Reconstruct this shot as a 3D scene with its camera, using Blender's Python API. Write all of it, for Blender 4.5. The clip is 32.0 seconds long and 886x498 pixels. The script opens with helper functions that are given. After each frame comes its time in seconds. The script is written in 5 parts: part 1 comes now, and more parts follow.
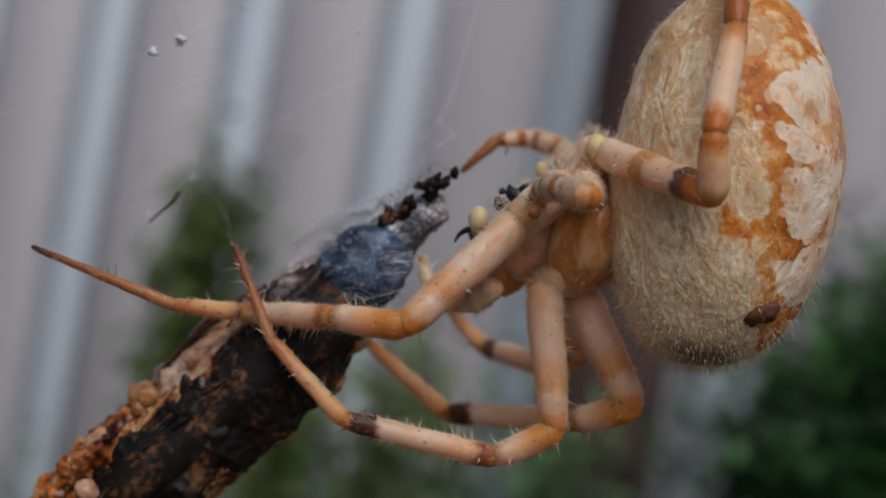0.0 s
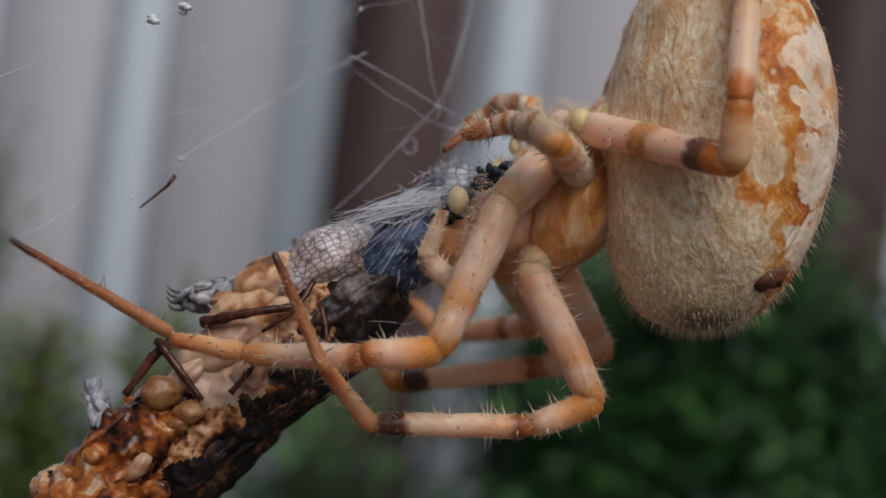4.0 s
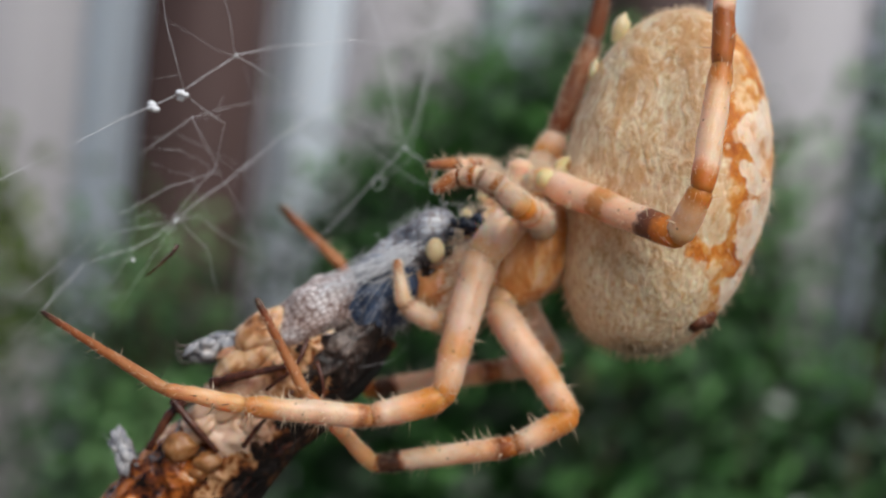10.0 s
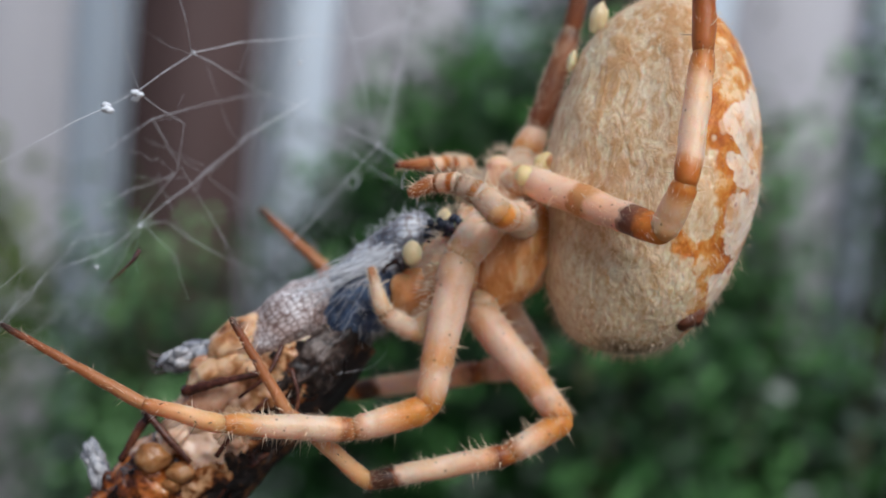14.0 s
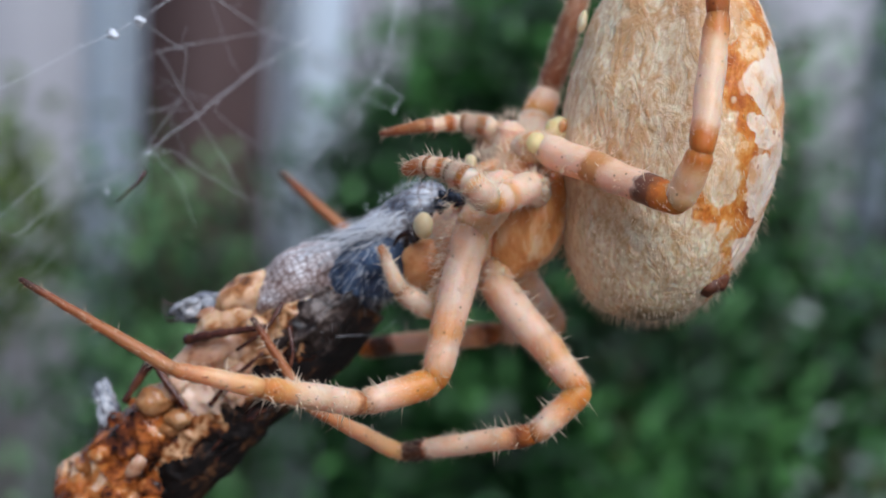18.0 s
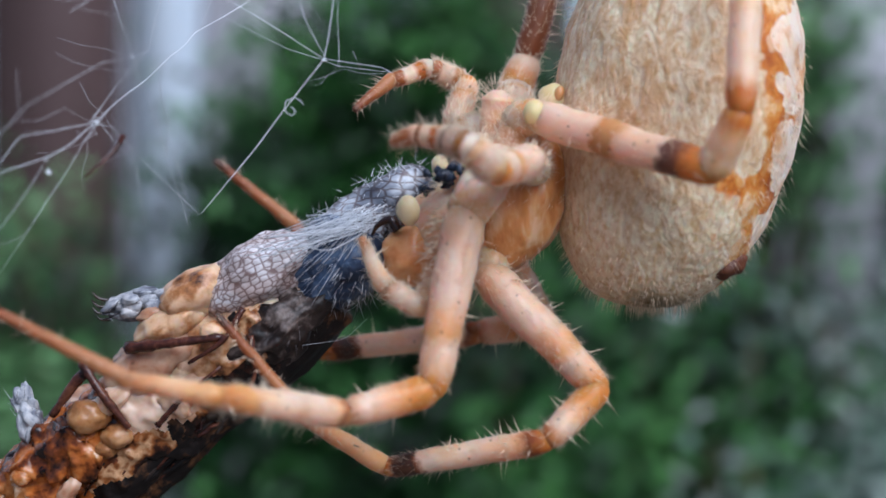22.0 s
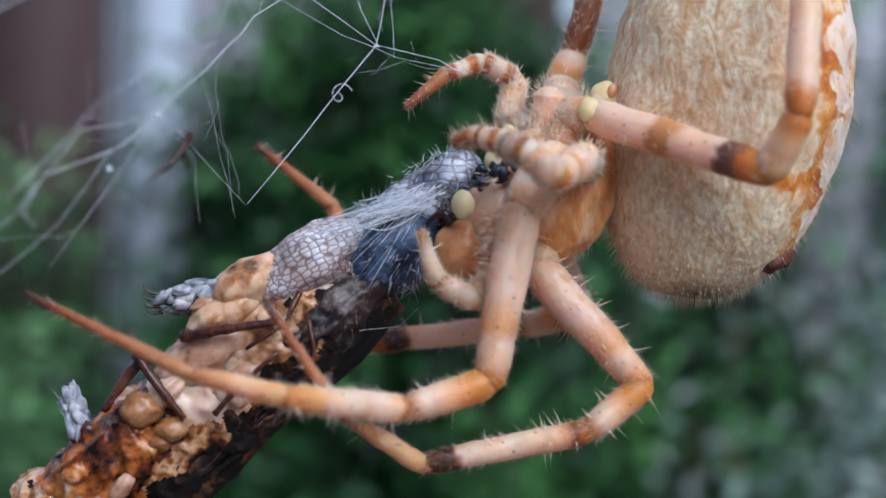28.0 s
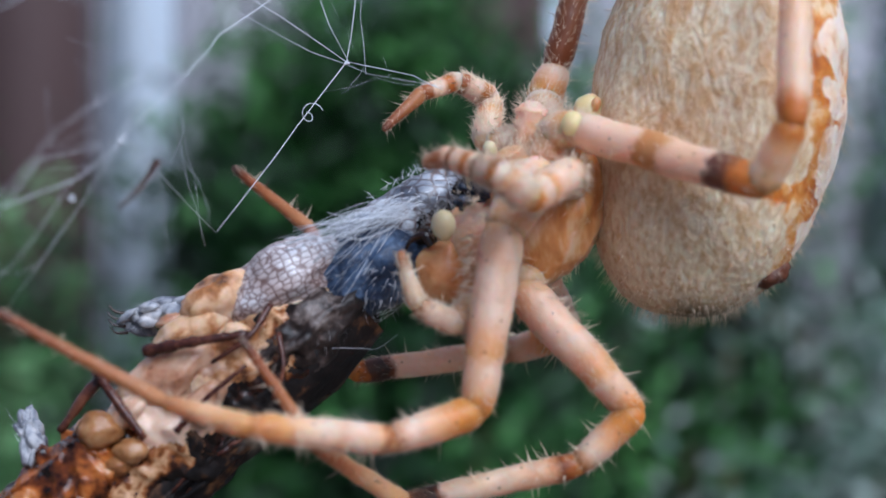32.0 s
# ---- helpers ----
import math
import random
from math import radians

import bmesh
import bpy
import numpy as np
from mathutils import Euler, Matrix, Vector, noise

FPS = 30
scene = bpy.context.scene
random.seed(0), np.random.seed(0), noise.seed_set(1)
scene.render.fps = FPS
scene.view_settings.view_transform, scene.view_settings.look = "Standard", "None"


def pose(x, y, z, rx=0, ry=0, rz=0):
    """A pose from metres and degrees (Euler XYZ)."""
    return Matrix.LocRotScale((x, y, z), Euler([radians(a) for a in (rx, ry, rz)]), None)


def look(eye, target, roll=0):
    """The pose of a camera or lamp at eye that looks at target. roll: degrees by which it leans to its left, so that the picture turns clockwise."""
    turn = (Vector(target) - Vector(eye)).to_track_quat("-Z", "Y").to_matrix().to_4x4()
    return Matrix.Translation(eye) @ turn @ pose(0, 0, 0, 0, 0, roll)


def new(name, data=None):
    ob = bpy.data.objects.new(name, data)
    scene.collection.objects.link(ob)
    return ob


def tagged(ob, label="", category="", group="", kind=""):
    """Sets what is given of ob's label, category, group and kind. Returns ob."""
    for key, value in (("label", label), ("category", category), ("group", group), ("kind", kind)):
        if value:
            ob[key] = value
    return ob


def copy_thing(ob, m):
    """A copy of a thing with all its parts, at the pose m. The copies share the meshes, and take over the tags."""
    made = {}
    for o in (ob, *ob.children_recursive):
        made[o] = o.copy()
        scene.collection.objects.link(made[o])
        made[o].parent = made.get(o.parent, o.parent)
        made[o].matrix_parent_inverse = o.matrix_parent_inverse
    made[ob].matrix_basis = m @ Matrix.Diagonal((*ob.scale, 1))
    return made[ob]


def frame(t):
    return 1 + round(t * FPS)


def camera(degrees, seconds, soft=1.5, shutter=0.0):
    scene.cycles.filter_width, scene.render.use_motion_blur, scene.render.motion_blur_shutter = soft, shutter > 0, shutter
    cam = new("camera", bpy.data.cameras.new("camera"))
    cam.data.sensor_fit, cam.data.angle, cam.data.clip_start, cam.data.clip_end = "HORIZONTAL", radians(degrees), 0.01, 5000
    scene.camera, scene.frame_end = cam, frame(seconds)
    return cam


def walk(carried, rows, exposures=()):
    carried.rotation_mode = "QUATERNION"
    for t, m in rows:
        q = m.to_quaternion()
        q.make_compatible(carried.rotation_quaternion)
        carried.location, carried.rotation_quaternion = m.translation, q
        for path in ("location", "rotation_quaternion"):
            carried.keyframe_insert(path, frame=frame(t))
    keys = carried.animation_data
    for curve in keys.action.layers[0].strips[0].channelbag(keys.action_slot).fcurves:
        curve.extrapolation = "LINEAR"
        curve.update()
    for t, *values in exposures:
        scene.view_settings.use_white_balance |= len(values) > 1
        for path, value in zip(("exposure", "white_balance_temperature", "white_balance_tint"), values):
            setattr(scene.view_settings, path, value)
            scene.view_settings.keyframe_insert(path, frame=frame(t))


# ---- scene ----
# ---- camera and its path ----
cam = camera(38, 32.0, soft=1.6)
cam.data.dof.use_dof = True
cam.data.dof.focus_distance = 0.0428
cam.data.dof.aperture_fstop = 50.0
PATH = [
    (0, pose(0.01525, -0.04471, -0.00158, 90.41, -9.90, 20.84)),
    (0.5, pose(0.01321, -0.04531, -0.00336, 91.61, -9.86, 17.41)),
    (1, pose(0.01517, -0.04480, -0.00243, 90.81, -10.76, 19.65)),
    (1.5, pose(0.01430, -0.04513, -0.00184, 91.44, -10.41, 18.76)),
    (2, pose(0.01548, -0.04454, -0.00147, 92.07, -9.29, 20.73)),
    (2.5, pose(0.01661, -0.04378, -0.00034, 92.51, -8.23, 21.68)),
    (3, pose(0.01264, -0.04451, -0.00139, 92.52, -7.71, 16.49)),
    (3.5, pose(0.00887, -0.04471, -0.00223, 91.89, -7.48, 12.05)),
    (5.5, pose(0.00224, -0.04489, -0.00024, 86.45, -7.44, 3.03)),
    (6, pose(0.00133, -0.04578, 0.00181, 86.13, -7.58, 1.70)),
    (6.5, pose(0.00083, -0.04742, 0.00251, 86.12, -7.80, 0.85)),
    (7, pose(-0.00046, -0.04897, 0.00268, 84.85, -8.56, 0.97)),
    (7.5, pose(-0.00044, -0.04957, 0.00311, 84.46, -8.54, 0.58)),
    (8, pose(-0.00007, -0.04956, 0.00403, 84.46, -8.19, 0.43)),
    (8.5, pose(0.00021, -0.04949, 0.00416, 84.13, -7.82, 0.53)),
    (9, pose(-0.00048, -0.04948, 0.00468, 83.77, -7.39, -0.03)),
    (9.5, pose(0.00023, -0.04950, 0.00448, 83.41, -7.39, 1.09)),
    (10, pose(0.00000, -0.04973, 0.00523, 83.96, -6.96, 0.74)),
    (10.5, pose(0.00043, -0.04937, 0.00497, 83.89, -7.47, 1.20)),
    (11, pose(-0.00021, -0.04930, 0.00426, 83.58, -8.15, 1.86)),
    (11.5, pose(-0.00061, -0.04934, 0.00444, 83.52, -8.28, 2.58)),
    (12, pose(-0.00014, -0.04904, 0.00444, 83.67, -7.89, 2.00)),
    (12.5, pose(-0.00002, -0.04856, 0.00433, 83.68, -7.84, 1.67)),
    (13, pose(0.00043, -0.04832, 0.00509, 84.03, -7.33, 0.80)),
    (13.5, pose(0.00076, -0.04783, 0.00500, 84.31, -6.78, 0.56)),
    (15.5, pose(0.00034, -0.04842, 0.00699, 80.54, -0.82, 0.04)),
    (16, pose(0.00025, -0.04831, 0.00671, 80.13, -2.76, 0.32)),
    (16.5, pose(0.00028, -0.04815, 0.00679, 80.96, -3.61, 1.06)),
    (17, pose(0.00084, -0.04811, 0.00645, 81.24, -3.91, 0.92)),
    (17.5, pose(0.00134, -0.04782, 0.00651, 81.04, -4.01, 0.72)),
    (18, pose(0.00095, -0.04678, 0.00690, 80.45, -3.71, 1.23)),
    (18.5, pose(-0.00040, -0.04490, 0.00558, 80.38, -3.74, -0.48)),
    (19, pose(-0.00227, -0.04213, 0.00567, 81.42, -1.66, -1.99)),
    (19.5, pose(-0.00384, -0.04142, 0.00556, 80.30, -0.76, -2.93)),
    (20, pose(-0.00432, -0.04131, 0.00486, 79.86, -1.58, -3.08)),
    (20.5, pose(-0.00367, -0.04125, 0.00468, 79.97, -1.74, -2.77)),
    (21, pose(-0.00341, -0.04080, 0.00487, 80.01, -1.93, -3.04)),
    (21.5, pose(-0.00385, -0.04071, 0.00588, 80.62, -2.11, -4.17)),
    (22, pose(-0.00316, -0.04089, 0.00491, 81.38, -2.64, -5.35)),
    (22.5, pose(-0.00322, -0.04152, 0.00645, 80.80, -3.01, -5.91)),
    (23, pose(-0.00255, -0.04146, 0.00670, 80.94, -3.31, -5.78)),
    (23.5, pose(-0.00323, -0.04129, 0.00574, 81.07, -3.29, -6.46)),
    (24, pose(-0.00319, -0.04123, 0.00542, 80.20, -2.75, -5.85)),
    (24.5, pose(-0.00240, -0.04138, 0.00635, 80.24, -2.97, -5.26)),
    (25, pose(-0.00305, -0.04154, 0.00576, 80.40, -3.37, -5.62)),
    (25.5, pose(-0.00378, -0.04157, 0.00600, 80.40, -3.52, -5.84)),
    (26, pose(-0.00423, -0.04165, 0.00643, 80.07, -3.44, -5.60)),
    (26.5, pose(-0.00453, -0.04166, 0.00643, 79.80, -3.20, -5.32)),
    (28.5, pose(-0.00563, -0.04043, 0.00421, 81.19, -3.84, -6.62)),
    (29, pose(-0.00486, -0.03973, 0.00310, 82.46, -3.82, -7.20)),
    (29.5, pose(-0.00481, -0.03975, 0.00355, 82.59, -3.78, -7.04)),
    (30, pose(-0.00566, -0.03950, 0.00432, 82.52, -4.03, -7.88)),
    (30.5, pose(-0.00448, -0.03962, 0.00521, 81.90, -2.07, -6.69)),
    (31, pose(-0.00503, -0.03951, 0.00468, 81.31, -2.67, -6.70)),
    (31.5, pose(-0.00477, -0.03936, 0.00495, 81.65, -2.65, -6.60)),
    (32, pose(-0.00502, -0.03952, 0.00500, 81.63, -2.57, -6.64)),
]
walk(cam, PATH, exposures=[(0, -1.08, 6100, 12), (2.2, -1.2, 6150, 12), (3.0, -1.27, 6150, 12), (3.5, -1.22, 6100, 12), (5.5, -0.3, 6050, 10), (7, -0.33, 6250, 9), (9, -0.36, 6250, 9), (13, -0.38, 5900, 9), (18, -0.25, 5400, 10), (20, -0.14, 5250, 11), (24, -0.22, 5200, 11), (32, -0.22, 5100, 11)])

MM = 0.001
TILT = pose(0, 0, 0, -6.045, -6.961, 0.735)

# ---- light: an even, overcast daylight ----
world = bpy.data.worlds.new("sky")
scene.world = world
world.use_nodes = True
wt = world.node_tree
sky = wt.nodes.new("ShaderNodeTexSky")
sky.sky_type = "NISHITA"
sky.sun_disc = False
sky.sun_elevation = radians(48)
sky.sun_rotation = radians(153)
sky.air_density, sky.dust_density = 1.0, 3.0
wt.links.new(sky.outputs[0], wt.nodes["Background"].inputs[0])
wt.nodes["Background"].inputs[1].default_value = 0.068
sun = new("sun", bpy.data.lights.new("sun", "SUN"))
sun.data.energy, sun.data.angle, sun.data.color = 3.7, radians(50), (1.0, 0.95, 0.88)
sun.matrix_basis = look((0.35, -0.7, 1.0), (0, 0, 0))


# ---- materials ----
def mat(name, rough=0.6, metal=0.0, spec=0.4, sss=0.0):
    m = bpy.data.materials.new(name)
    m.use_nodes = True
    b = m.node_tree.nodes["Principled BSDF"]
    b.inputs["Roughness"].default_value = rough
    b.inputs["Metallic"].default_value = metal
    b.inputs["Specular IOR Level"].default_value = spec
    if sss:
        b.inputs["Subsurface Weight"].default_value = sss
        b.inputs["Subsurface Radius"].default_value = (1.0, 0.45, 0.2)
        b.inputs["Subsurface Scale"].default_value = 0.0006
    return m, m.node_tree, b


def node(nt, kind, **inputs):
    n = nt.nodes.new(kind)
    for key, value in inputs.items():
        n.inputs[key.replace("_", " ")].default_value = value
    return n


def calc(nt, op, a, b=None, c=None):
    n = nt.nodes.new("ShaderNodeMath")
    n.operation = op
    for i, v in enumerate((a, b, c)):
        if v is None:
            continue
        if isinstance(v, (int, float)):
            n.inputs[i].default_value = v
        else:
            nt.links.new(v, n.inputs[i])
    return n.outputs[0]


def ramp(nt, fac, stops, smooth=False):
    n = nt.nodes.new("ShaderNodeValToRGB")
    if smooth:
        n.color_ramp.interpolation = "EASE"
    els = n.color_ramp.elements
    while len(els) < len(stops):
        els.new(0.5)
    for e, (p, col) in zip(els, stops):
        e.position, e.color = p, (*col, 1)
    nt.links.new(fac, n.inputs[0])
    return n.outputs[0]


def mixc(nt, fac, a, b, mode="MIX"):
    n = nt.nodes.new("ShaderNodeMix")
    n.data_type, n.blend_type = "RGBA", mode
    for sock, v in ((n.inputs[0], fac), (n.inputs[6], a), (n.inputs[7], b)):
        if isinstance(v, (int, float)):
            sock.default_value = v
        elif isinstance(v, tuple):
            sock.default_value = (*v, 1)
        else:
            nt.links.new(v, sock)
    return n.outputs[2]


def coords(nt, stretch=(1, 1, 1), out="Object"):
    tc = nt.nodes.new("ShaderNodeTexCoord")
    mp = nt.nodes.new("ShaderNodeMapping")
    mp.inputs["Scale"].default_value = stretch
    nt.links.new(tc.outputs[out], mp.inputs[0])
    return mp.outputs[0]


def grain(nt, vec, scale, detail=4.0, rough=0.55, warp=0.0):
    n = node(nt, "ShaderNodeTexNoise", Scale=scale, Detail=detail, Roughness=rough, Distortion=warp)
    nt.links.new(vec, n.inputs["Vector"])
    return n.outputs[0]


def relief(nt, b, height, depth, strength=0.6):
    n = node(nt, "ShaderNodeBump", Strength=strength, Distance=depth)
    nt.links.new(height, n.inputs["Height"])
    nt.links.new(n.outputs[0], b.inputs["Normal"])


def mottled(name, stops, scale, rough=0.6, depth=0.0, stretch=(1, 1, 1), sss=0.0, spec=0.4, metal=0.0, fine=5.0):
    """A surface whose colour wanders over the stops at one scale, with finer grain over it."""
    m, nt, b = mat(name, rough, metal, spec, sss)
    v = coords(nt, stretch)
    big, small = grain(nt, v, scale), grain(nt, v, scale * fine, 3)
    f = calc(nt, "ADD", calc(nt, "MULTIPLY", big, 0.7), calc(nt, "MULTIPLY", small, 0.3))
    nt.links.new(ramp(nt, f, stops), b.inputs["Base Color"])
    if depth:
        relief(nt, b, f, depth)
    return m


def banded(name, stops, sss=0.95, bloom=0.35):
    """Leg skin: colour bands along the segment, with freckles and faint streaks."""
    m, nt, b = mat(name, 0.42, 0, 0.4, sss)
    b.inputs["Subsurface Scale"].default_value = 0.0010
    b.inputs["Subsurface Radius"].default_value = (1.0, 0.62, 0.40)
    tc = nt.nodes.new("ShaderNodeTexCoord")
    sep = nt.nodes.new("ShaderNodeSeparateXYZ")
    nt.links.new(tc.outputs["Generated"], sep.inputs[0])
    v = coords(nt)
    wob = grain(nt, v, 1500, 3)
    s = calc(nt, "ADD", sep.outputs[0], calc(nt, "MULTIPLY", calc(nt, "SUBTRACT", wob, 0.5), 0.15))
    col = ramp(nt, s, stops)
    bw = nt.nodes.new("ShaderNodeRGBToBW")
    nt.links.new(col, bw.inputs[0])
    light = ramp(nt, bw.outputs[0], [(0.44, (0, 0, 0)), (0.60, (1, 1, 1))])
    warm = ramp(nt, grain(nt, coords(nt, (0.6, 1, 1)), 900, 4, 0.6, 0.5), [(0.42, (0, 0, 0)), (0.60, (1, 1, 1))])
    col = mixc(nt, calc(nt, "MULTIPLY", calc(nt, "MULTIPLY", warm, light), 0.5), col, (0.84, 0.45, 0.22))
    pale = grain(nt, v, 1300, 4, 0.6)
    col = mixc(nt, calc(nt, "MULTIPLY", calc(nt, "MULTIPLY", ramp(nt, pale, [(0.46, (0, 0, 0)), (0.58, (1, 1, 1))]), light), bloom), col, (0.93, 0.70, 0.58))
    streak = grain(nt, coords(nt, (0.16, 1, 1)), 5200, 3)
    col = mixc(nt, calc(nt, "MULTIPLY", ramp(nt, streak, [(0.46, (0, 0, 0)), (0.66, (1, 1, 1))]), 0.07), col, (0.56, 0.22, 0.07), "MIX")
    dots = node(nt, "ShaderNodeTexVoronoi", Scale=2300.0)
    nt.links.new(v, dots.inputs["Vector"])
    dot = ramp(nt, dots.outputs["Distance"], [(0.09, (1, 1, 1)), (0.14, (0, 0, 0))])
    col = mixc(nt, calc(nt, "MULTIPLY", dot, 0.6), col, (0.16, 0.045, 0.015))
    nt.links.new(col, b.inputs["Base Color"])
    relief(nt, b, calc(nt, "ADD", grain(nt, v, 5000, 3), calc(nt, "MULTIPLY", grain(nt, v, 1800, 3), 1.6)), 0.00006, 0.3)
    return m


CREAM, PEACH, ORANGE, BROWN, DARK = (0.90, 0.60, 0.44), (0.84, 0.43, 0.22), (0.70, 0.22, 0.03), (0.20, 0.055, 0.016), (0.045, 0.02, 0.013)
M_FEMUR = banded("femur_skin", [(0.0, PEACH), (0.08, (0.83, 0.46, 0.26)), (0.3, CREAM), (0.5, (0.87, 0.57, 0.41)), (0.6, PEACH), (0.68, (0.74, 0.36, 0.14)), (0.76, CREAM), (0.86, PEACH), (0.91, (0.72, 0.26, 0.05)), (1.0, (0.62, 0.20, 0.03))])
M_FEMUR_IV = banded("hind_femur_skin", [(0.0, (0.62, 0.50, 0.22)), (0.12, CREAM), (0.36, CREAM), (0.42, (0.58, 0.26, 0.09)), (0.5, (0.58, 0.28, 0.1)), (0.56, CREAM), (0.72, CREAM), (0.75, (0.16, 0.07, 0.05)), (0.84, (0.22, 0.08, 0.04)), (0.88, ORANGE), (1.0, ORANGE)])
M_KNEE = banded("knee_skin", [(0.0, (0.62, 0.20, 0.03)), (0.3, (0.72, 0.28, 0.05)), (0.52, PEACH), (0.72, CREAM), (0.9, (0.50, 0.18, 0.05)), (1.0, BROWN)])
M_TIBIA = banded("tibia_skin", [(0.0, ORANGE), (0.06, (0.62, 0.24, 0.07)), (0.11, (0.36, 0.12, 0.04)), (0.17, PEACH), (0.3, CREAM), (0.42, (0.88, 0.54, 0.36)), (0.54, CREAM), (0.64, CREAM), (0.78, (0.78, 0.36, 0.12)), (0.90, (0.60, 0.22, 0.05)), (1.0, (0.46, 0.16, 0.04))])
M_TIBIA_DARK = banded("dark_ended_tibia_skin", [(0.0, ORANGE), (0.12, BROWN), (0.2, PEACH), (0.5, CREAM), (0.72, CREAM), (0.765, BROWN), (0.79, DARK), (0.90, (0.10, 0.03, 0.012)), (0.95, ORANGE)])
M_TIBIA_IV = banded("hind_tibia_skin", [(0.0, (0.46, 0.14, 0.02)), (0.14, (0.55, 0.17, 0.02)), (0.24, (0.86, 0.54, 0.34)), (0.45, (0.90, 0.63, 0.45)), (0.72, (0.88, 0.57, 0.37)), (0.84, (0.62, 0.24, 0.05)), (1.0, (0.34, 0.10, 0.02))])
M_KNEE_IV = banded("hind_knee_skin", [(0.0, (0.78, 0.34, 0.05)), (0.3, (0.85, 0.52, 0.30)), (0.6, (0.84, 0.48, 0.24)), (0.8, (0.62, 0.21, 0.03)), (1.0, (0.46, 0.14, 0.02))])
M_META_IV = banded("hind_metatarsus_skin", [(0.0, (0.34, 0.10, 0.02)), (0.1, (0.44, 0.14, 0.025)), (0.3, (0.36, 0.11, 0.02)), (0.36, CREAM), (0.8, PEACH), (1.0, BROWN)])
M_DARKLEG = banded("brown_leg_skin", [(0.0, BROWN), (0.5, (0.17, 0.06, 0.025)), (0.8, (0.3, 0.12, 0.05)), (1.0, DARK)], 0.3, 0.0)
M_META = banded("metatarsus_skin", [(0.0, (0.62, 0.24, 0.06)), (0.12, (0.80, 0.40, 0.17)), (0.5, PEACH), (0.85, (0.50, 0.20, 0.07)), (1.0, (0.30, 0.10, 0.03))])
M_TARSUS = banded("tarsus_skin", [(0.0, (0.45, 0.20, 0.08)), (0.5, (0.33, 0.12, 0.04)), (0.8, BROWN), (0.93, DARK), (1.0, (0.03, 0.015, 0.01))], 0.5, 0.08)
RUSTY = (0.36, 0.11, 0.025)
M_RINGED = banded("ringed_front_skin", [(0.0, CREAM), (0.18, CREAM), (0.26, (0.52, 0.17, 0.03)), (0.36, (0.52, 0.17, 0.03)), (0.46, CREAM), (0.64, CREAM), (0.72, RUSTY), (0.84, RUSTY), (0.92, CREAM), (1.0, RUSTY)])
M_FORE_KNEE = banded("fore_knee_skin", [(0.0, (0.74, 0.30, 0.10)), (0.25, (0.80, 0.42, 0.20)), (0.5, CREAM), (0.8, (0.76, 0.36, 0.15)), (1.0, CREAM)])
M_FORE_TIP = banded("fore_tip_skin", [(0.0, CREAM), (0.35, (0.50, 0.17, 0.05)), (0.8, (0.42, 0.14, 0.04)), (1.0, BROWN)], 0.6, 0.1)
M_PALP = banded("palp_skin", [(0.0, PEACH), (0.6, CREAM), (0.8, (0.42, 0.17, 0.06)), (1.0, BROWN)])
M_BRISTLE, _nt, _b = mat("bristle_pale", 0.4, 0, 0.5)
_b.inputs["Base Color"].default_value = (0.88, 0.69, 0.49, 1)
M_SPINE, _nt, _b = mat("bristle_dark", 0.4, 0, 0.5)
_b.inputs["Base Color"].default_value = (0.035, 0.02, 0.014, 1)
M_PROSOMA = mottled("prosoma_skin", [(0.34, (0.50, 0.17, 0.035)), (0.48, (0.68, 0.31, 0.10)), (0.6, (0.80, 0.52, 0.30))], 1100, 0.28, 0.00008, (1.0, 1.0, 0.3), sss=0.6)
M_JAW = mottled("jaw_skin", [(0.34, (0.50, 0.17, 0.045)), (0.5, (0.68, 0.31, 0.12)), (0.66, (0.76, 0.44, 0.22))], 700, 0.25, 0.00003, sss=0.5)
M_BEAD = mottled("bead_skin", [(0.3, (0.66, 0.52, 0.27)), (0.7, (0.82, 0.71, 0.47))], 900, 0.3, sss=0.3)
M_YELLOW = mottled("yellow_skin", [(0.3, (0.74, 0.56, 0.24)), (0.7, (0.86, 0.72, 0.40))], 900, 0.3, sss=0.4)
M_SOOT = mottled("blue_black_bits", [(0.36, (0.004, 0.005, 0.010)), (0.55, (0.02, 0.028, 0.05)), (0.68, (0.09, 0.12, 0.18))], 1300, 0.4, 0.0001)
M_FANG = mottled("fang_horn", [(0.3, (0.012, 0.008, 0.007)), (0.8, (0.05, 0.02, 0.012))], 900, 0.15, spec=0.6)
M_SPINN = mottled("spinneret_skin", [(0.3, (0.05, 0.018, 0.01)), (0.6, (0.16, 0.05, 0.02)), (0.8, (0.3, 0.12, 0.05))], 1500, 0.5, 0.00006)
M_COXA = mottled("coxa_skin", [(0.34, (0.70, 0.31, 0.11)), (0.46, (0.82, 0.46, 0.26)), (0.56, (0.87, 0.58, 0.42)), (0.68, (0.90, 0.68, 0.54))], 700, 0.34, 0.00005, sss=0.8)


SPINNERET, SHADED_SMUDGE = Vector((1.45, -2.20, -5.55)), Vector((-0.2, -0.9, -6.9))


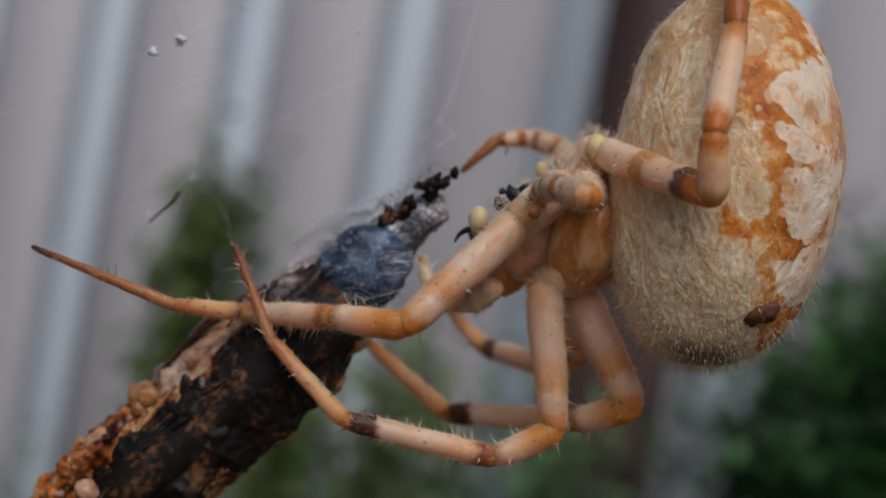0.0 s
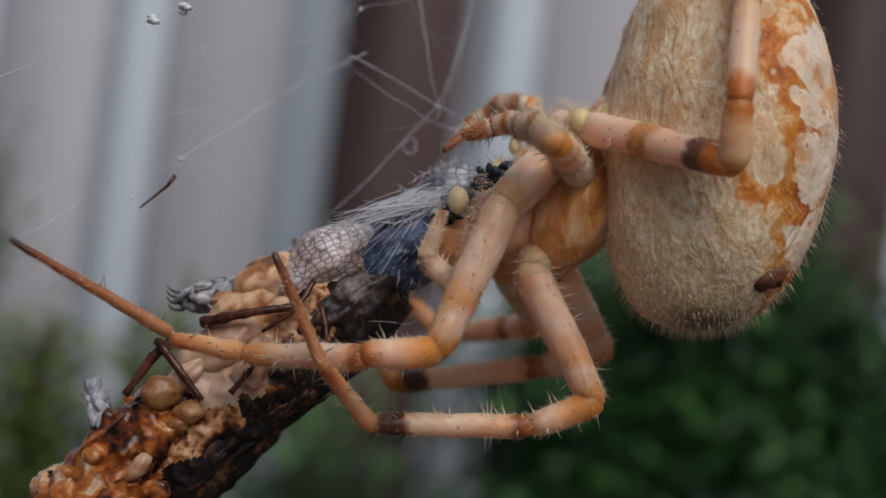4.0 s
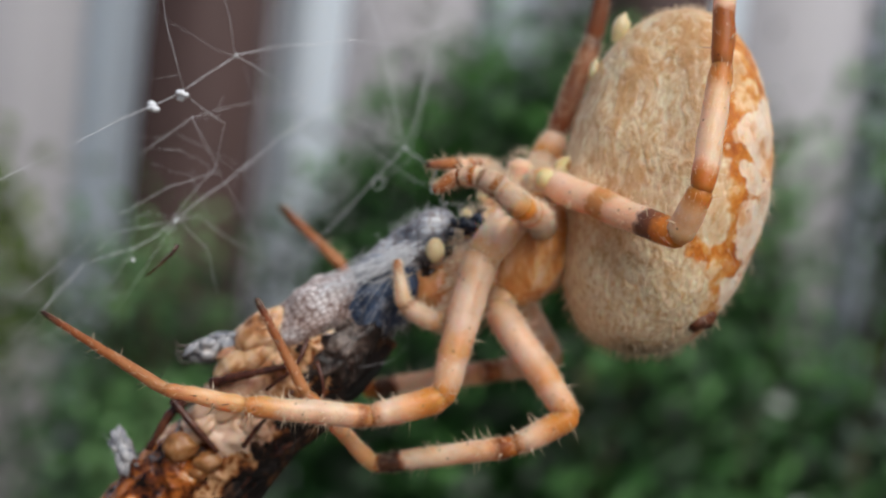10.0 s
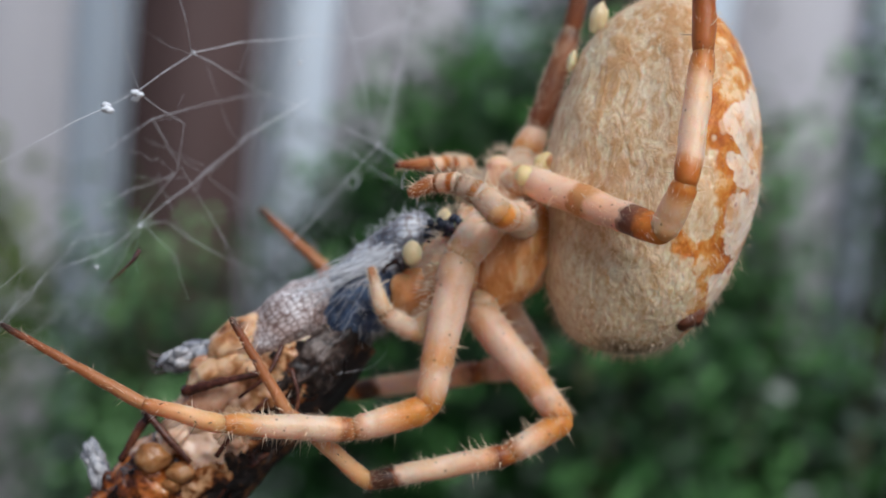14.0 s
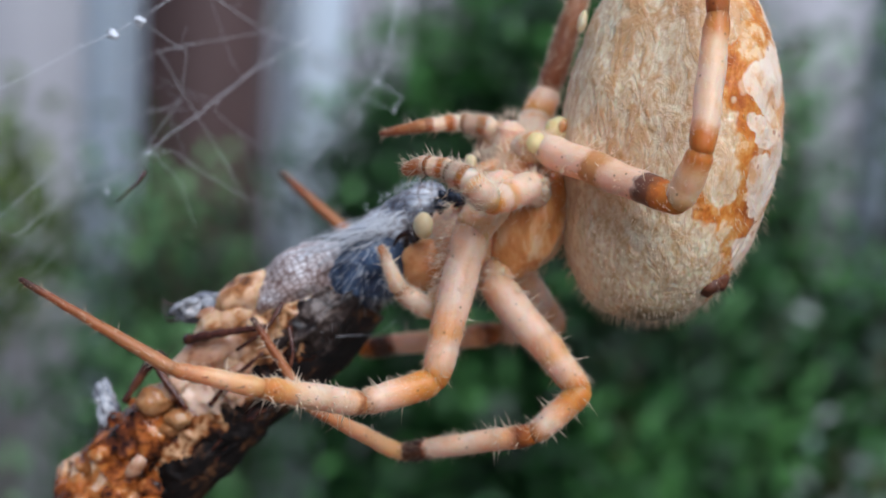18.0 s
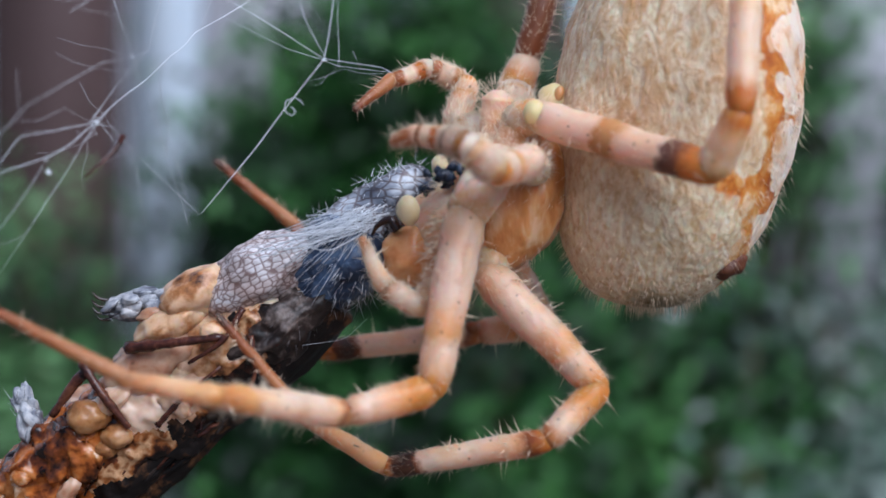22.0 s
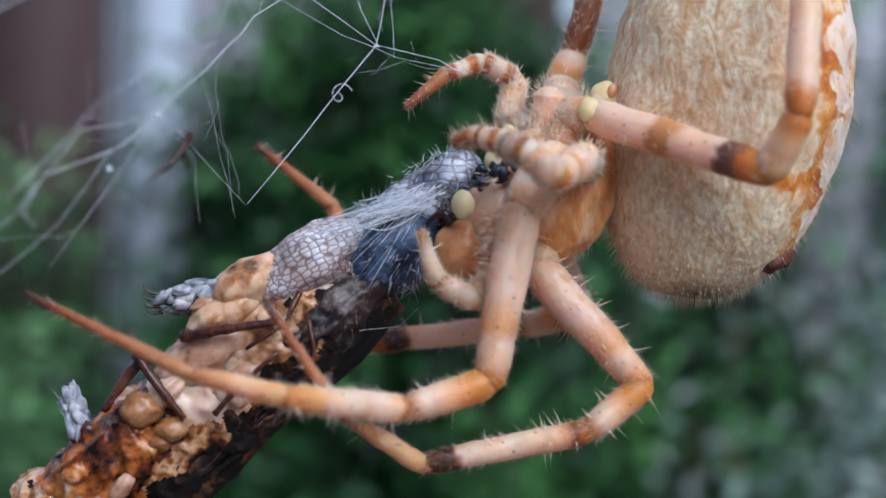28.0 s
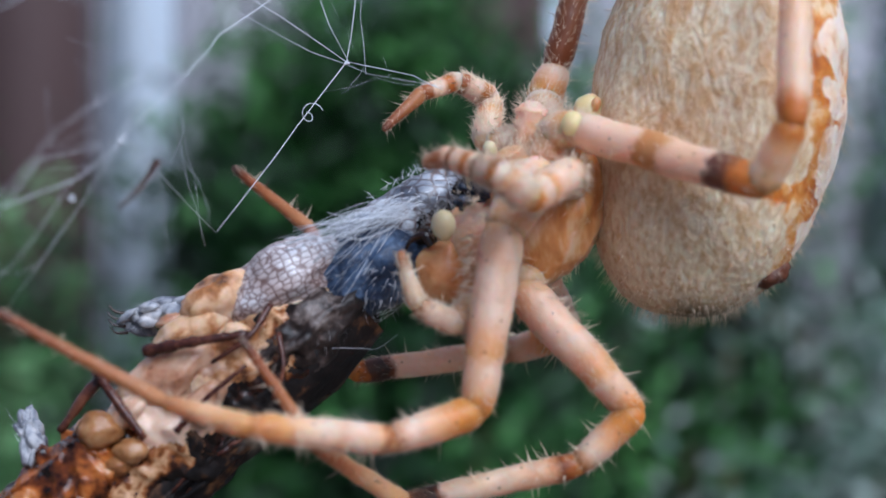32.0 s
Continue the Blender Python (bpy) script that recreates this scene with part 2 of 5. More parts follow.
def abdomen_skin():
    m, nt, b = mat("abdomen_skin", 0.5, 0, 0.35, 0.25)
    tc = nt.nodes.new("ShaderNodeTexCoord")
    sep = nt.nodes.new("ShaderNodeSeparateXYZ")
    nt.links.new(tc.outputs["Object"], sep.inputs[0])
    v, tall = coords(nt), coords(nt, (1, 1, 0.33))
    # the belly: pale cream net over brown, finely drawn out along the body
    cells = node(nt, "ShaderNodeTexVoronoi", Scale=5000.0)
    nt.links.new(coords(nt, (1, 1, 0.5)), cells.inputs["Vector"])
    belly = ramp(nt, cells.outputs["Distance"], [(0.1, (0.96, 0.84, 0.62)), (0.5, (0.91, 0.73, 0.48)), (0.9, (0.66, 0.40, 0.18))])
    speck = ramp(nt, grain(nt, coords(nt, (1, 1, 0.7)), 4200, 4, 0.7), [(0.40, (0.64, 0.38, 0.17)), (0.50, (0.88, 0.69, 0.45)), (0.62, (0.96, 0.85, 0.64))])
    belly = mixc(nt, 0.5, belly, speck)
    waves = calc(nt, "ADD", calc(nt, "MULTIPLY", grain(nt, tall, 430, 4, 0.6, 0.6), 0.45), calc(nt, "MULTIPLY", grain(nt, coords(nt, (1, 1, 0.5)), 1500, 4, 0.6, 1.2), 0.55))
    patch = ramp(nt, waves, [(0.43, (0, 0, 0)), (0.55, (1, 1, 1))])
    high = ramp(nt, calc(nt, "MULTIPLY_ADD", sep.outputs[2], 90.0, 0.45), [(0.1, (0.18, 0.18, 0.18)), (0.42, (0.75, 0.75, 0.75)), (0.9, (1, 1, 1))])
    fac = calc(nt, "MULTIPLY", patch, high)
    belly = mixc(nt, calc(nt, "MULTIPLY", fac, 0.8), belly, (0.62, 0.30, 0.10))
    # the back: peach, with a scalloped rust band between it and the belly
    wob = calc(nt, "MULTIPLY", calc(nt, "SUBTRACT", grain(nt, v, 430, 3, 0.5), 0.5), 0.0062)
    teeth = calc(nt, "MULTIPLY", calc(nt, "SUBTRACT", 1.0, calc(nt, "ABSOLUTE", calc(nt, "COSINE", calc(nt, "MULTIPLY", calc(nt, "ADD", sep.outputs[2], wob), 1450.0)))), 0.00115)
    edge_in = calc(nt, "ADD", sep.outputs[0], wob)
    edge_out = calc(nt, "SUBTRACT", calc(nt, "ADD", sep.outputs[0], calc(nt, "MULTIPLY", wob, 0.5)), calc(nt, "MULTIPLY", teeth, 1.1))
    lean = calc(nt, "MULTIPLY", calc(nt, "MAXIMUM", sep.outputs[2], 0.0), -0.17)
    band = ramp(nt, calc(nt, "MULTIPLY_ADD", calc(nt, "ADD", edge_in, lean), 1000.0, -0.75), [(0.35, (0, 0, 0)), (0.55, (1, 1, 1))])
    back = ramp(nt, calc(nt, "MULTIPLY_ADD", calc(nt, "ADD", edge_out, lean), 1000.0, -1.55), [(0.35, (0, 0, 0)), (0.48, (1, 1, 1))])
    rust = ramp(nt, grain(nt, v, 900, 4, 0.65), [(0.36, (0.42, 0.10, 0.010)), (0.48, (0.64, 0.21, 0.025)), (0.55, (0.72, 0.33, 0.08)), (0.62, (0.88, 0.60, 0.34))])
    flecks = node(nt, "ShaderNodeTexVoronoi", Scale=1000.0)
    nt.links.new(coords(nt, (1, 1, 0.7)), flecks.inputs["Vector"])
    rust = mixc(nt, ramp(nt, calc(nt, "ADD", flecks.outputs["Distance"], calc(nt, "MULTIPLY", grain(nt, v, 1800, 2), 0.3)), [(0.31, (0.65, 0.65, 0.65)), (0.40, (0, 0, 0))]), rust, (0.84, 0.58, 0.36))
    peach = ramp(nt, grain(nt, v, 1000, 4, 0.6), [(0.34, (0.78, 0.42, 0.20)), (0.44, (0.91, 0.66, 0.46)), (0.62, (0.95, 0.78, 0.62))])
    col = mixc(nt, back, mixc(nt, band, belly, rust), peach)
    far = ramp(nt, calc(nt, "MULTIPLY_ADD", sep.outputs[0], 255.0, calc(nt, "MULTIPLY", teeth, 180.0)), [(0.95, (0, 0, 0)), (1.0, (1, 1, 1))])
    blot = ramp(nt, grain(nt, v, 430, 5, 0.65, 0.8), [(0.48, (0, 0, 0)), (0.54, (1, 1, 1))])
    col = mixc(nt, calc(nt, "MULTIPLY", calc(nt, "MULTIPLY", far, blot), 0.75), col, rust)
    # an olive patch round the spinnerets: pigment plus painted shade of the underside
    off = nt.nodes.new("ShaderNodeVectorMath")
    off.operation = "DISTANCE"
    nt.links.new(tc.outputs["Object"], off.inputs[0])
    off.inputs[1].default_value = tuple(SHADED_SMUDGE * MM)
    shaded_smudge = ramp(nt, calc(nt, "ADD", calc(nt, "MULTIPLY", off.outputs["Value"], 250.0), calc(nt, "MULTIPLY", calc(nt, "SUBTRACT", grain(nt, v, 700, 4), 0.5), 0.5)), [(0.10, (1, 1, 1)), (0.46, (0, 0, 0))], True)
    col = mixc(nt, calc(nt, "MULTIPLY", shaded_smudge, 0.8), col, (0.11, 0.085, 0.035))
    spots = node(nt, "ShaderNodeTexVoronoi", Scale=1300.0)
    nt.links.new(v, spots.inputs["Vector"])
    spot = ramp(nt, spots.outputs["Distance"], [(0.08, (1, 1, 1)), (0.16, (0, 0, 0))])
    col = mixc(nt, calc(nt, "MULTIPLY", calc(nt, "MULTIPLY", spot, back), 0.7), col, (0.38, 0.10, 0.02))
    nt.links.new(col, b.inputs["Base Color"])
    h = calc(nt, "ADD", calc(nt, "MULTIPLY", cells.outputs["Distance"], 0.4), calc(nt, "MULTIPLY", grain(nt, v, 5000, 2), 0.5))
    relief(nt, b, calc(nt, "ADD", h, calc(nt, "MULTIPLY", waves, 5.0)), 0.00010, 0.6)
    return m


M_ABDOMEN = abdomen_skin()
M_PREY = mottled("prey_bark", [(0.42, (0.008, 0.005, 0.004)), (0.49, (0.045, 0.015, 0.008)), (0.535, (0.30, 0.10, 0.025)), (0.58, (0.62, 0.36, 0.18)), (0.62, (0.26, 0.085, 0.025)), (0.66, (0.015, 0.008, 0.006))], 380, 0.26, 0.00022, fine=4.0)
M_PREYDARK = mottled("prey_black", [(0.36, (0.004, 0.0035, 0.0035)), (0.54, (0.014, 0.010, 0.009)), (0.61, (0.10, 0.045, 0.02)), (0.72, (0.24, 0.12, 0.05))], 800, 0.55, 0.00016, spec=0.25)
M_BLUE = mottled("thorax_blue", [(0.34, (0.008, 0.012, 0.026)), (0.50, (0.040, 0.066, 0.125)), (0.62, (0.13, 0.19, 0.31)), (0.75, (0.5, 0.56, 0.66))], 1100, 0.4, 0.00012)
M_GREYFUZZ = mottled("grey_fuzz", [(0.3, (0.06, 0.05, 0.05)), (0.5, (0.26, 0.24, 0.24)), (0.7, (0.6, 0.58, 0.56))], 1500, 0.6, 0.00015)
M_TUFT = mottled("frayed_fluff", [(0.36, (0.03, 0.03, 0.04)), (0.46, (0.20, 0.21, 0.25)), (0.56, (0.46, 0.46, 0.48)), (0.7, (0.76, 0.70, 0.66))], 900, 0.55, 0.0001)
M_FLANK = mottled("flank_skin", [(0.40, (0.010, 0.007, 0.006)), (0.52, (0.035, 0.023, 0.019)), (0.60, (0.15, 0.115, 0.10)), (0.74, (0.40, 0.35, 0.32))], 900, 0.45, 0.00018)
M_FLESH = mottled("torn_flesh", [(0.42, (0.014, 0.006, 0.004)), (0.47, (0.14, 0.035, 0.008)), (0.52, (0.42, 0.12, 0.02)), (0.57, (0.52, 0.21, 0.06)), (0.60, (0.72, 0.50, 0.34)), (0.64, (0.66, 0.38, 0.20)), (0.68, (0.30, 0.08, 0.02))], 520, 0.16, 0.00022, fine=3.0, sss=0.2)
M_FOLD = mottled("pinkish_fold", [(0.35, (0.06, 0.024, 0.013)), (0.41, (0.42, 0.20, 0.11)), (0.49, (0.56, 0.34, 0.22)), (0.64, (0.72, 0.52, 0.39))], 380, 0.24, 0.00006, sss=0.35)
M_TAN = mottled("tan_flesh", [(0.37, (0.06, 0.02, 0.008)), (0.43, (0.40, 0.17, 0.06)), (0.50, (0.68, 0.42, 0.24)), (0.62, (0.82, 0.62, 0.46))], 430, 0.3, 0.00008, sss=0.35)
M_SHELL = mottled("insect_shell", [(0.34, (0.014, 0.006, 0.006)), (0.5, (0.070, 0.022, 0.014)), (0.66, (0.20, 0.075, 0.04))], 1300, 0.22, 0.00004)
M_BALL = mottled("amber_ball", [(0.36, (0.17, 0.06, 0.02)), (0.5, (0.36, 0.16, 0.055)), (0.66, (0.48, 0.26, 0.12))], 1000, 0.25, 0.00003, sss=0.35)
M_RUST = mottled("rust_flesh", [(0.38, (0.03, 0.011, 0.006)), (0.48, (0.32, 0.085, 0.016)), (0.57, (0.54, 0.22, 0.06)), (0.67, (0.80, 0.58, 0.40))], 800, 0.2, 0.0001, sss=0.3)
M_SILK, _nt, _b = mat("silk", 0.35, 0, 0.6)
_b.inputs["Base Color"].default_value = (0.78, 0.80, 0.84, 1)


def wing_case(name, tones, size):
    m, nt, b = mat(name, 0.3, 0, 0.6)
    v = coords(nt, (0.62, 1.0, 1.0))
    cell = node(nt, "ShaderNodeTexVoronoi", Scale=size)
    cell.feature = "DISTANCE_TO_EDGE"
    cell.inputs["Randomness"].default_value = 0.55
    nt.links.new(v, cell.inputs["Vector"])
    net = ramp(nt, cell.outputs["Distance"], [(0.03, (0.36, 0.27, 0.25)), (0.16, (1, 1, 1))])
    base = ramp(nt, grain(nt, v, 750, 4), [(0.36, tones[0]), (0.5, tones[1]), (0.62, tones[2])])
    nt.links.new(mixc(nt, 1.0, base, net, "MULTIPLY"), b.inputs["Base Color"])
    relief(nt, b, cell.outputs["Distance"], 0.00006, 0.5)
    return m


M_WING = wing_case("netted_wing", ((0.44, 0.34, 0.31), (0.66, 0.59, 0.58), (0.88, 0.86, 0.89)), 5400.0)
M_NECK = wing_case("netted_neck", ((0.10, 0.11, 0.14), (0.30, 0.32, 0.37), (0.70, 0.73, 0.78)), 3600.0)
M_BOARD = mottled("weathered_board", [(0.3, (0.62, 0.60, 0.645)), (0.55, (0.70, 0.68, 0.72)), (0.8, (0.76, 0.745, 0.78))], 14, 0.7, 0.0006, (1, 1, 0.08), fine=9.0)
# pale blue, raised so the colour itself carries the sky's reflection
M_BATTEN = mottled("sky_tinted_batten", [(0.3, (0.72, 0.82, 0.94)), (0.6, (0.80, 0.88, 0.97))], 20, 0.45, 0.0003, (1, 1, 0.1))
M_POST = mottled("dark_post", [(0.3, (0.070, 0.042, 0.040)), (0.55, (0.115, 0.072, 0.068)), (0.8, (0.16, 0.105, 0.10))], 30, 0.6, 0.0004, (1, 1, 0.1))
M_SOIL = mottled("garden_soil", [(0.3, (0.07, 0.055, 0.042)), (0.6, (0.12, 0.10, 0.08)), (0.8, (0.18, 0.155, 0.125))], 9, 0.9, 0.01)
M_STEM = mottled("stem_bark", [(0.3, (0.06, 0.05, 0.025)), (0.7, (0.14, 0.11, 0.05))], 150, 0.8, 0.0006)


def leaf_mat(name, stops, rough=0.45):
    m, nt, b = mat(name, rough, 0, 0.4)
    rnd = nt.nodes.new("ShaderNodeNewGeometry")
    v = coords(nt)
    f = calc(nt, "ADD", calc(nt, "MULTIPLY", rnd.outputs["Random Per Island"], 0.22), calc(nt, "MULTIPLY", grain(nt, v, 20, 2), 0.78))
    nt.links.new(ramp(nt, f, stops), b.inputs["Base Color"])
    relief(nt, b, grain(nt, v, 400, 3), 0.0004, 0.4)
    return m


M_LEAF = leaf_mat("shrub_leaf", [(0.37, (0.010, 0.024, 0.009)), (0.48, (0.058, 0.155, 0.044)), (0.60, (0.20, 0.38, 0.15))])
# the same leaf with the shrubs' deep shade put into its colour
M_LEAF_SHADED = leaf_mat("shaded_shrub_leaf", [(0.39, (0.005, 0.014, 0.005)), (0.51, (0.022, 0.082, 0.017)), (0.64, (0.10, 0.26, 0.06))])
# the same leaf with daylight and haze put into its colour
M_LEAF_LIT = leaf_mat("lit_leaf", [(0.36, (0.07, 0.14, 0.085)), (0.48, (0.22, 0.32, 0.24)), (0.60, (0.42, 0.45, 0.42))])
M_LEAF_LIGHT = leaf_mat("sprig_leaf", [(0.3, (0.05, 0.085, 0.018)), (0.5, (0.11, 0.165, 0.035)), (0.7, (0.18, 0.24, 0.06))])

# ---- building helpers ----
def part(name, bm, material, parent=None, label="", at=None):
    me = bpy.data.meshes.new(name)
    bm.to_mesh(me)
    bm.free()
    for m in material if isinstance(material, (list, tuple)) else [material]:
        me.materials.append(m)
    me.polygons.foreach_set("use_smooth", [True] * len(me.polygons))
    ob = new(name, me)
    if parent is not None:
        ob.parent = parent
    if at is not None:
        ob.matrix_basis = at
    if label:
        ob["label"] = label
    return ob


def mm(p):
    return Vector(p) * MM


def tube(bm, pts, radii, sides=10, slot=0, flat=1.0, wob=0.0):
    """A round tube along pts (metres) with rounded-off ends, added to bm."""
    pts = [Vector(p) for p in pts]
    rings = []
    n = len(pts)
    ref = Vector((0.13, 0.27, 0.95))
    for i, p in enumerate(pts):
        d = (pts[min(i + 1, n - 1)] - pts[max(i - 1, 0)]).normalized()
        if abs(d.dot(ref)) > 0.97:
            ref = Vector((0.95, 0.2, 0.1))
        u = d.cross(ref).normalized()
        w = d.cross(u).normalized()
        r = radii[i]
        ring = []
        for k in range(sides):
            a = 2 * math.pi * k / sides
            rr = r * (1 + (random.uniform(-wob, wob) if wob else 0))
            ring.append(bm.verts.new(p + u * math.cos(a) * rr + w * math.sin(a) * rr * flat))
        rings.append(ring)
    for a, b in zip(rings, rings[1:]):
        for k in range(sides):
            f = bm.faces.new((a[k], a[(k + 1) % sides], b[(k + 1) % sides], b[k]))
            f.material_index = slot
    for ring, flip in ((rings[0], False), (rings[-1], True)):
        f = bm.faces.new(ring if flip else ring[::-1])
        f.material_index = slot
    return rings


def hair(bm, base, tip, r, slot=1):
    """One thin tapering bristle."""
    base, tip = Vector(base), Vector(tip)
    d = (tip - base).normalized()
    u = d.orthogonal().normalized()
    w = d.cross(u)
    ring = [bm.verts.new(base + (u * math.cos(a) + w * math.sin(a)) * r) for a in (0, 2.1, 4.2)]
    end = bm.verts.new(tip)
    for k in range(3):
        f = bm.faces.new((ring[k], ring[(k + 1) % 3], end))
        f.material_index = slot


def smooth_path(pts, steps=6):
    """A soft curve through pts."""
    pts = [Vector(p) for p in pts]
    ext = [2 * pts[0] - pts[1], *pts, 2 * pts[-1] - pts[-2]]
    out = []
    for a, b, c, d in zip(ext, ext[1:], ext[2:], ext[3:]):
        for i in range(steps):
            t = i / steps
            out.append(0.5 * (2 * b + (c - a) * t + (2 * a - 5 * b + 4 * c - d) * t * t + (3 * b - a - 3 * c + d) * t ** 3))
    return out + [pts[-1]]


def blob(bm, centre, size, rough=0.0, turn=None, slot=0, rings=14, sides=20, freq=1.6):
    """A lumpy ellipsoid (metres), with noise-made unevenness."""
    got = bmesh.ops.create_uvsphere(bm, u_segments=sides, v_segments=rings, radius=1.0)["verts"]
    off = Vector((random.uniform(0, 50), random.uniform(0, 50), random.uniform(0, 50)))
    rot = turn or Matrix.Identity(3)
    for v in got:
        k = 1 + rough * noise.noise(v.co * freq + off) + 0.5 * rough * noise.noise(v.co * freq * 2.7 + off)
        v.co = Vector(centre) + rot @ Vector((v.co.x * size[0] * k, v.co.y * size[1] * k, v.co.z * size[2] * k))
    if slot:
        mark = set(got)
        for f in bm.faces:
            if f.verts[0] in mark:
                f.material_index = slot
    return got


def aim(a, b):
    """The pose at a whose x axis points to b."""
    q = (Vector(b) - Vector(a)).to_track_quat("X", "Z")
    return Matrix.Translation(a) @ q.to_matrix().to_4x4()


# ---- the spider ----
SPIDER = tagged(new("spider"), "pale orange orb weaver spider feeding on wrapped prey", "spider")
SPIDER.matrix_basis = TILT


def segment(name, length, r0, r1, material, leg, bulge=0.1, hairs=30, spines=0, hair_len=0.62, dark_at=None, spined=False):
    """One leg joint along its own x axis: a bulged tube set with bristles."""
    bm = bmesh.new()
    n = 17
    xs = [length * i / (n - 1) for i in range(n)]
    rs = []
    for i in range(n):
        s = i / (n - 1)
        waist = 1 - 0.10 * math.exp(-(s / 0.05) ** 2) + 0.05 * math.exp(-((s - 0.13) / 0.07) ** 2) - 0.12 * math.exp(-((1 - s) / 0.05) ** 2) + 0.06 * math.exp(-((s - 0.88) / 0.07) ** 2)
        rs.append((r0 + (r1 - r0) * s) * (1 + bulge * math.sin(math.pi * s)) * waist * random.uniform(0.97, 1.03))
    xs = [-0.6 * rs[0], -0.38 * rs[0]] + xs + [length + 0.35 * rs[-1], length + 0.6 * rs[-1]]
    rs = [0.4 * rs[0], 0.8 * rs[0]] + rs + [0.8 * rs[-1], 0.4 * rs[-1]]
    tube(bm, [(x, 0.04 * r0 * math.sin(x / r0 * 1.7), 0.04 * r0 * math.cos(x / r0 * 1.3)) for x in xs], rs, 20, wob=0.010)
    for i in range(hairs * (4 if spined else 12)):
        s, a = random.uniform(0.0, 1.0), random.uniform(0, 2 * math.pi)
        r = (r0 + (r1 - r0) * s) * (1 + bulge * math.sin(math.pi * s)) * 0.95
        d = Vector((0, math.cos(a), math.sin(a)))
        base = Vector((length * s, 0, 0)) + d * r
        hair(bm, base, base + (d * random.uniform(0.3, 0.8) + Vector((random.uniform(0.5, 1.1), random.uniform(-0.2, 0.2), random.uniform(-0.2, 0.2)))).normalized() * random.uniform(0.14, 0.38) * min(1.0, r0 / MM / 0.42) * MM, 0.0085 * min(1.0, r0 / MM / 0.42) * MM, 1)
    for i in range(hairs // 2 + spines * 5 // 2):
        s, a = random.uniform(0.04, 0.98), random.uniform(0, 2 * math.pi)
        r = (r0 + (r1 - r0) * s) * (1 + bulge * math.sin(math.pi * s)) * 0.96
        d = Vector((0, math.cos(a), math.sin(a)))
        big = i >= hairs // 2
        ln = (random.uniform(0.7, 1.1) if big else random.uniform(0.35, 0.8)) * hair_len * MM
        base = Vector((length * s, 0, 0)) + d * r
        tip = base + (d + Vector((random.uniform(0.35, 1.0) if not big else random.uniform(-0.1, 0.6), random.uniform(-0.2, 0.2), random.uniform(-0.2, 0.2)))).normalized() * ln
        near_dark = dark_at is not None and abs(s - dark_at) < 0.14
        hair(bm, base, tip, (0.024 if big else 0.015) * MM, 2 if near_dark or (big and spined and random.random() < 0.6) else 1)
    return part(name, bm, [material, M_BRISTLE, M_SPINE], leg)


def limb(label, coxa, joints, radii, skins, hairs, spines, dark=None, names=("femur", "patella", "tibia", "metatarsus", "tarsus")):
    """A leg: its coxa as the part, the other joints as sub-parts. joints: millimetres in the spider's space."""
    pts = [mm(coxa)] + [mm(p) for p in joints]
    bm = bmesh.new()
    d = (pts[1] - pts[0])
    r = radii[0] * MM
    tube(bm, [pts[0] - d * 0.2, pts[0], pts[0] + d * 0.5, pts[1], pts[1] + d.normalized() * r * 0.3], [r * 0.6, r * 1.05, r * 1.1, r * 0.95, r * 0.5], 14)
    for v in bm.verts:
        v.co += d.orthogonal().normalized() * 0.06 * r * noise.noise(v.co / MM * 2)
    for i in range(280):
        n = Vector((random.gauss(0, 1), random.gauss(-0.4, 1), random.gauss(0, 1))).normalized()
        base = pts[0].lerp(pts[1], random.uniform(-0.1, 1.2)) + n * r * 0.95
        hair(bm, base, base + (n + d.normalized() * random.uniform(0, 1)).normalized() * random.uniform(0.15, 0.5) * MM, 0.017 * MM)
    leg = part("leg", bm, [M_COXA, M_BRISTLE], SPIDER, label)
    segs = []
    for i in range(len(pts) - 2):
        a, b = pts[i + 1], pts[i + 2]
        seg = segment(names[i], (b - a).length, radii[i + 1] * MM, radii[i + 2] * MM, skins[i], leg, 0.12 if i < 3 else 0.04, hairs[i], spines[i], dark_at=dark if i == 2 else None, spined=i > 2)
        seg.matrix_basis = aim(a, b)
        segs.append(seg)
    return leg, segs


SK = [M_FEMUR, M_KNEE, M_TIBIA, M_META, M_TARSUS]
# joints of the legs in millimetres in the spider's space: as built (J), and as they stand at some seconds
J_A = [(1.40, -1.80, -0.30), (-0.04, -2.80, -5.47), (-2.64, -3.40, -6.08), (-7.06, -4.60, -5.52), (-9.76, -5.00, -4.88), (-14.45, -3.60, -2.28)]
J_B = [(2.10, -0.20, -2.34), (4.76, -2.00, -6.26), (2.69, -2.20, -7.33), (-2.65, -1.40, -8.13), (-5.08, -2.60, -5.29), (-6.81, -2.90, -1.84)]
J_C = [(2.91, 1.80, -2.14), (4.63, 5.20, -4.73), (2.48, 6.00, -5.26), (-3.33, 6.50, -6.18), (-4.52, 7.50, -0.73), (-7.39, 8.60, 1.96)]
J_F = [(2.74, 1.60, 2.40), (1.79, 2.20, 2.45), (2.22, 2.20, 4.04), (1.10, 2.00, 4.68), (-0.21, 1.80, 4.32), (-1.70, 1.60, 3.27)]
J_G = [(3.63, -1.60, 1.19), (2.29, -4.00, 0.85), (1.54, -4.20, 1.58), (0.88, -3.60, 1.96), (0.19, -3.00, 2.18), (-0.54, -2.40, 2.06)]
J_P = [(0.34, -1.00, -2.56), (-0.30, -1.60, -2.78), (-1.47, -1.60, -2.10), (-1.75, -1.40, -0.45)]
A_0 = [(1.40, -1.80, -0.30), (-1.63, -3.88, -4.35), (-4.35, -3.70, -4.17), (-8.79, -2.48, -4.07), (-9.99, -5.02, -4.21), (-15.08, -6.49, -2.60)]
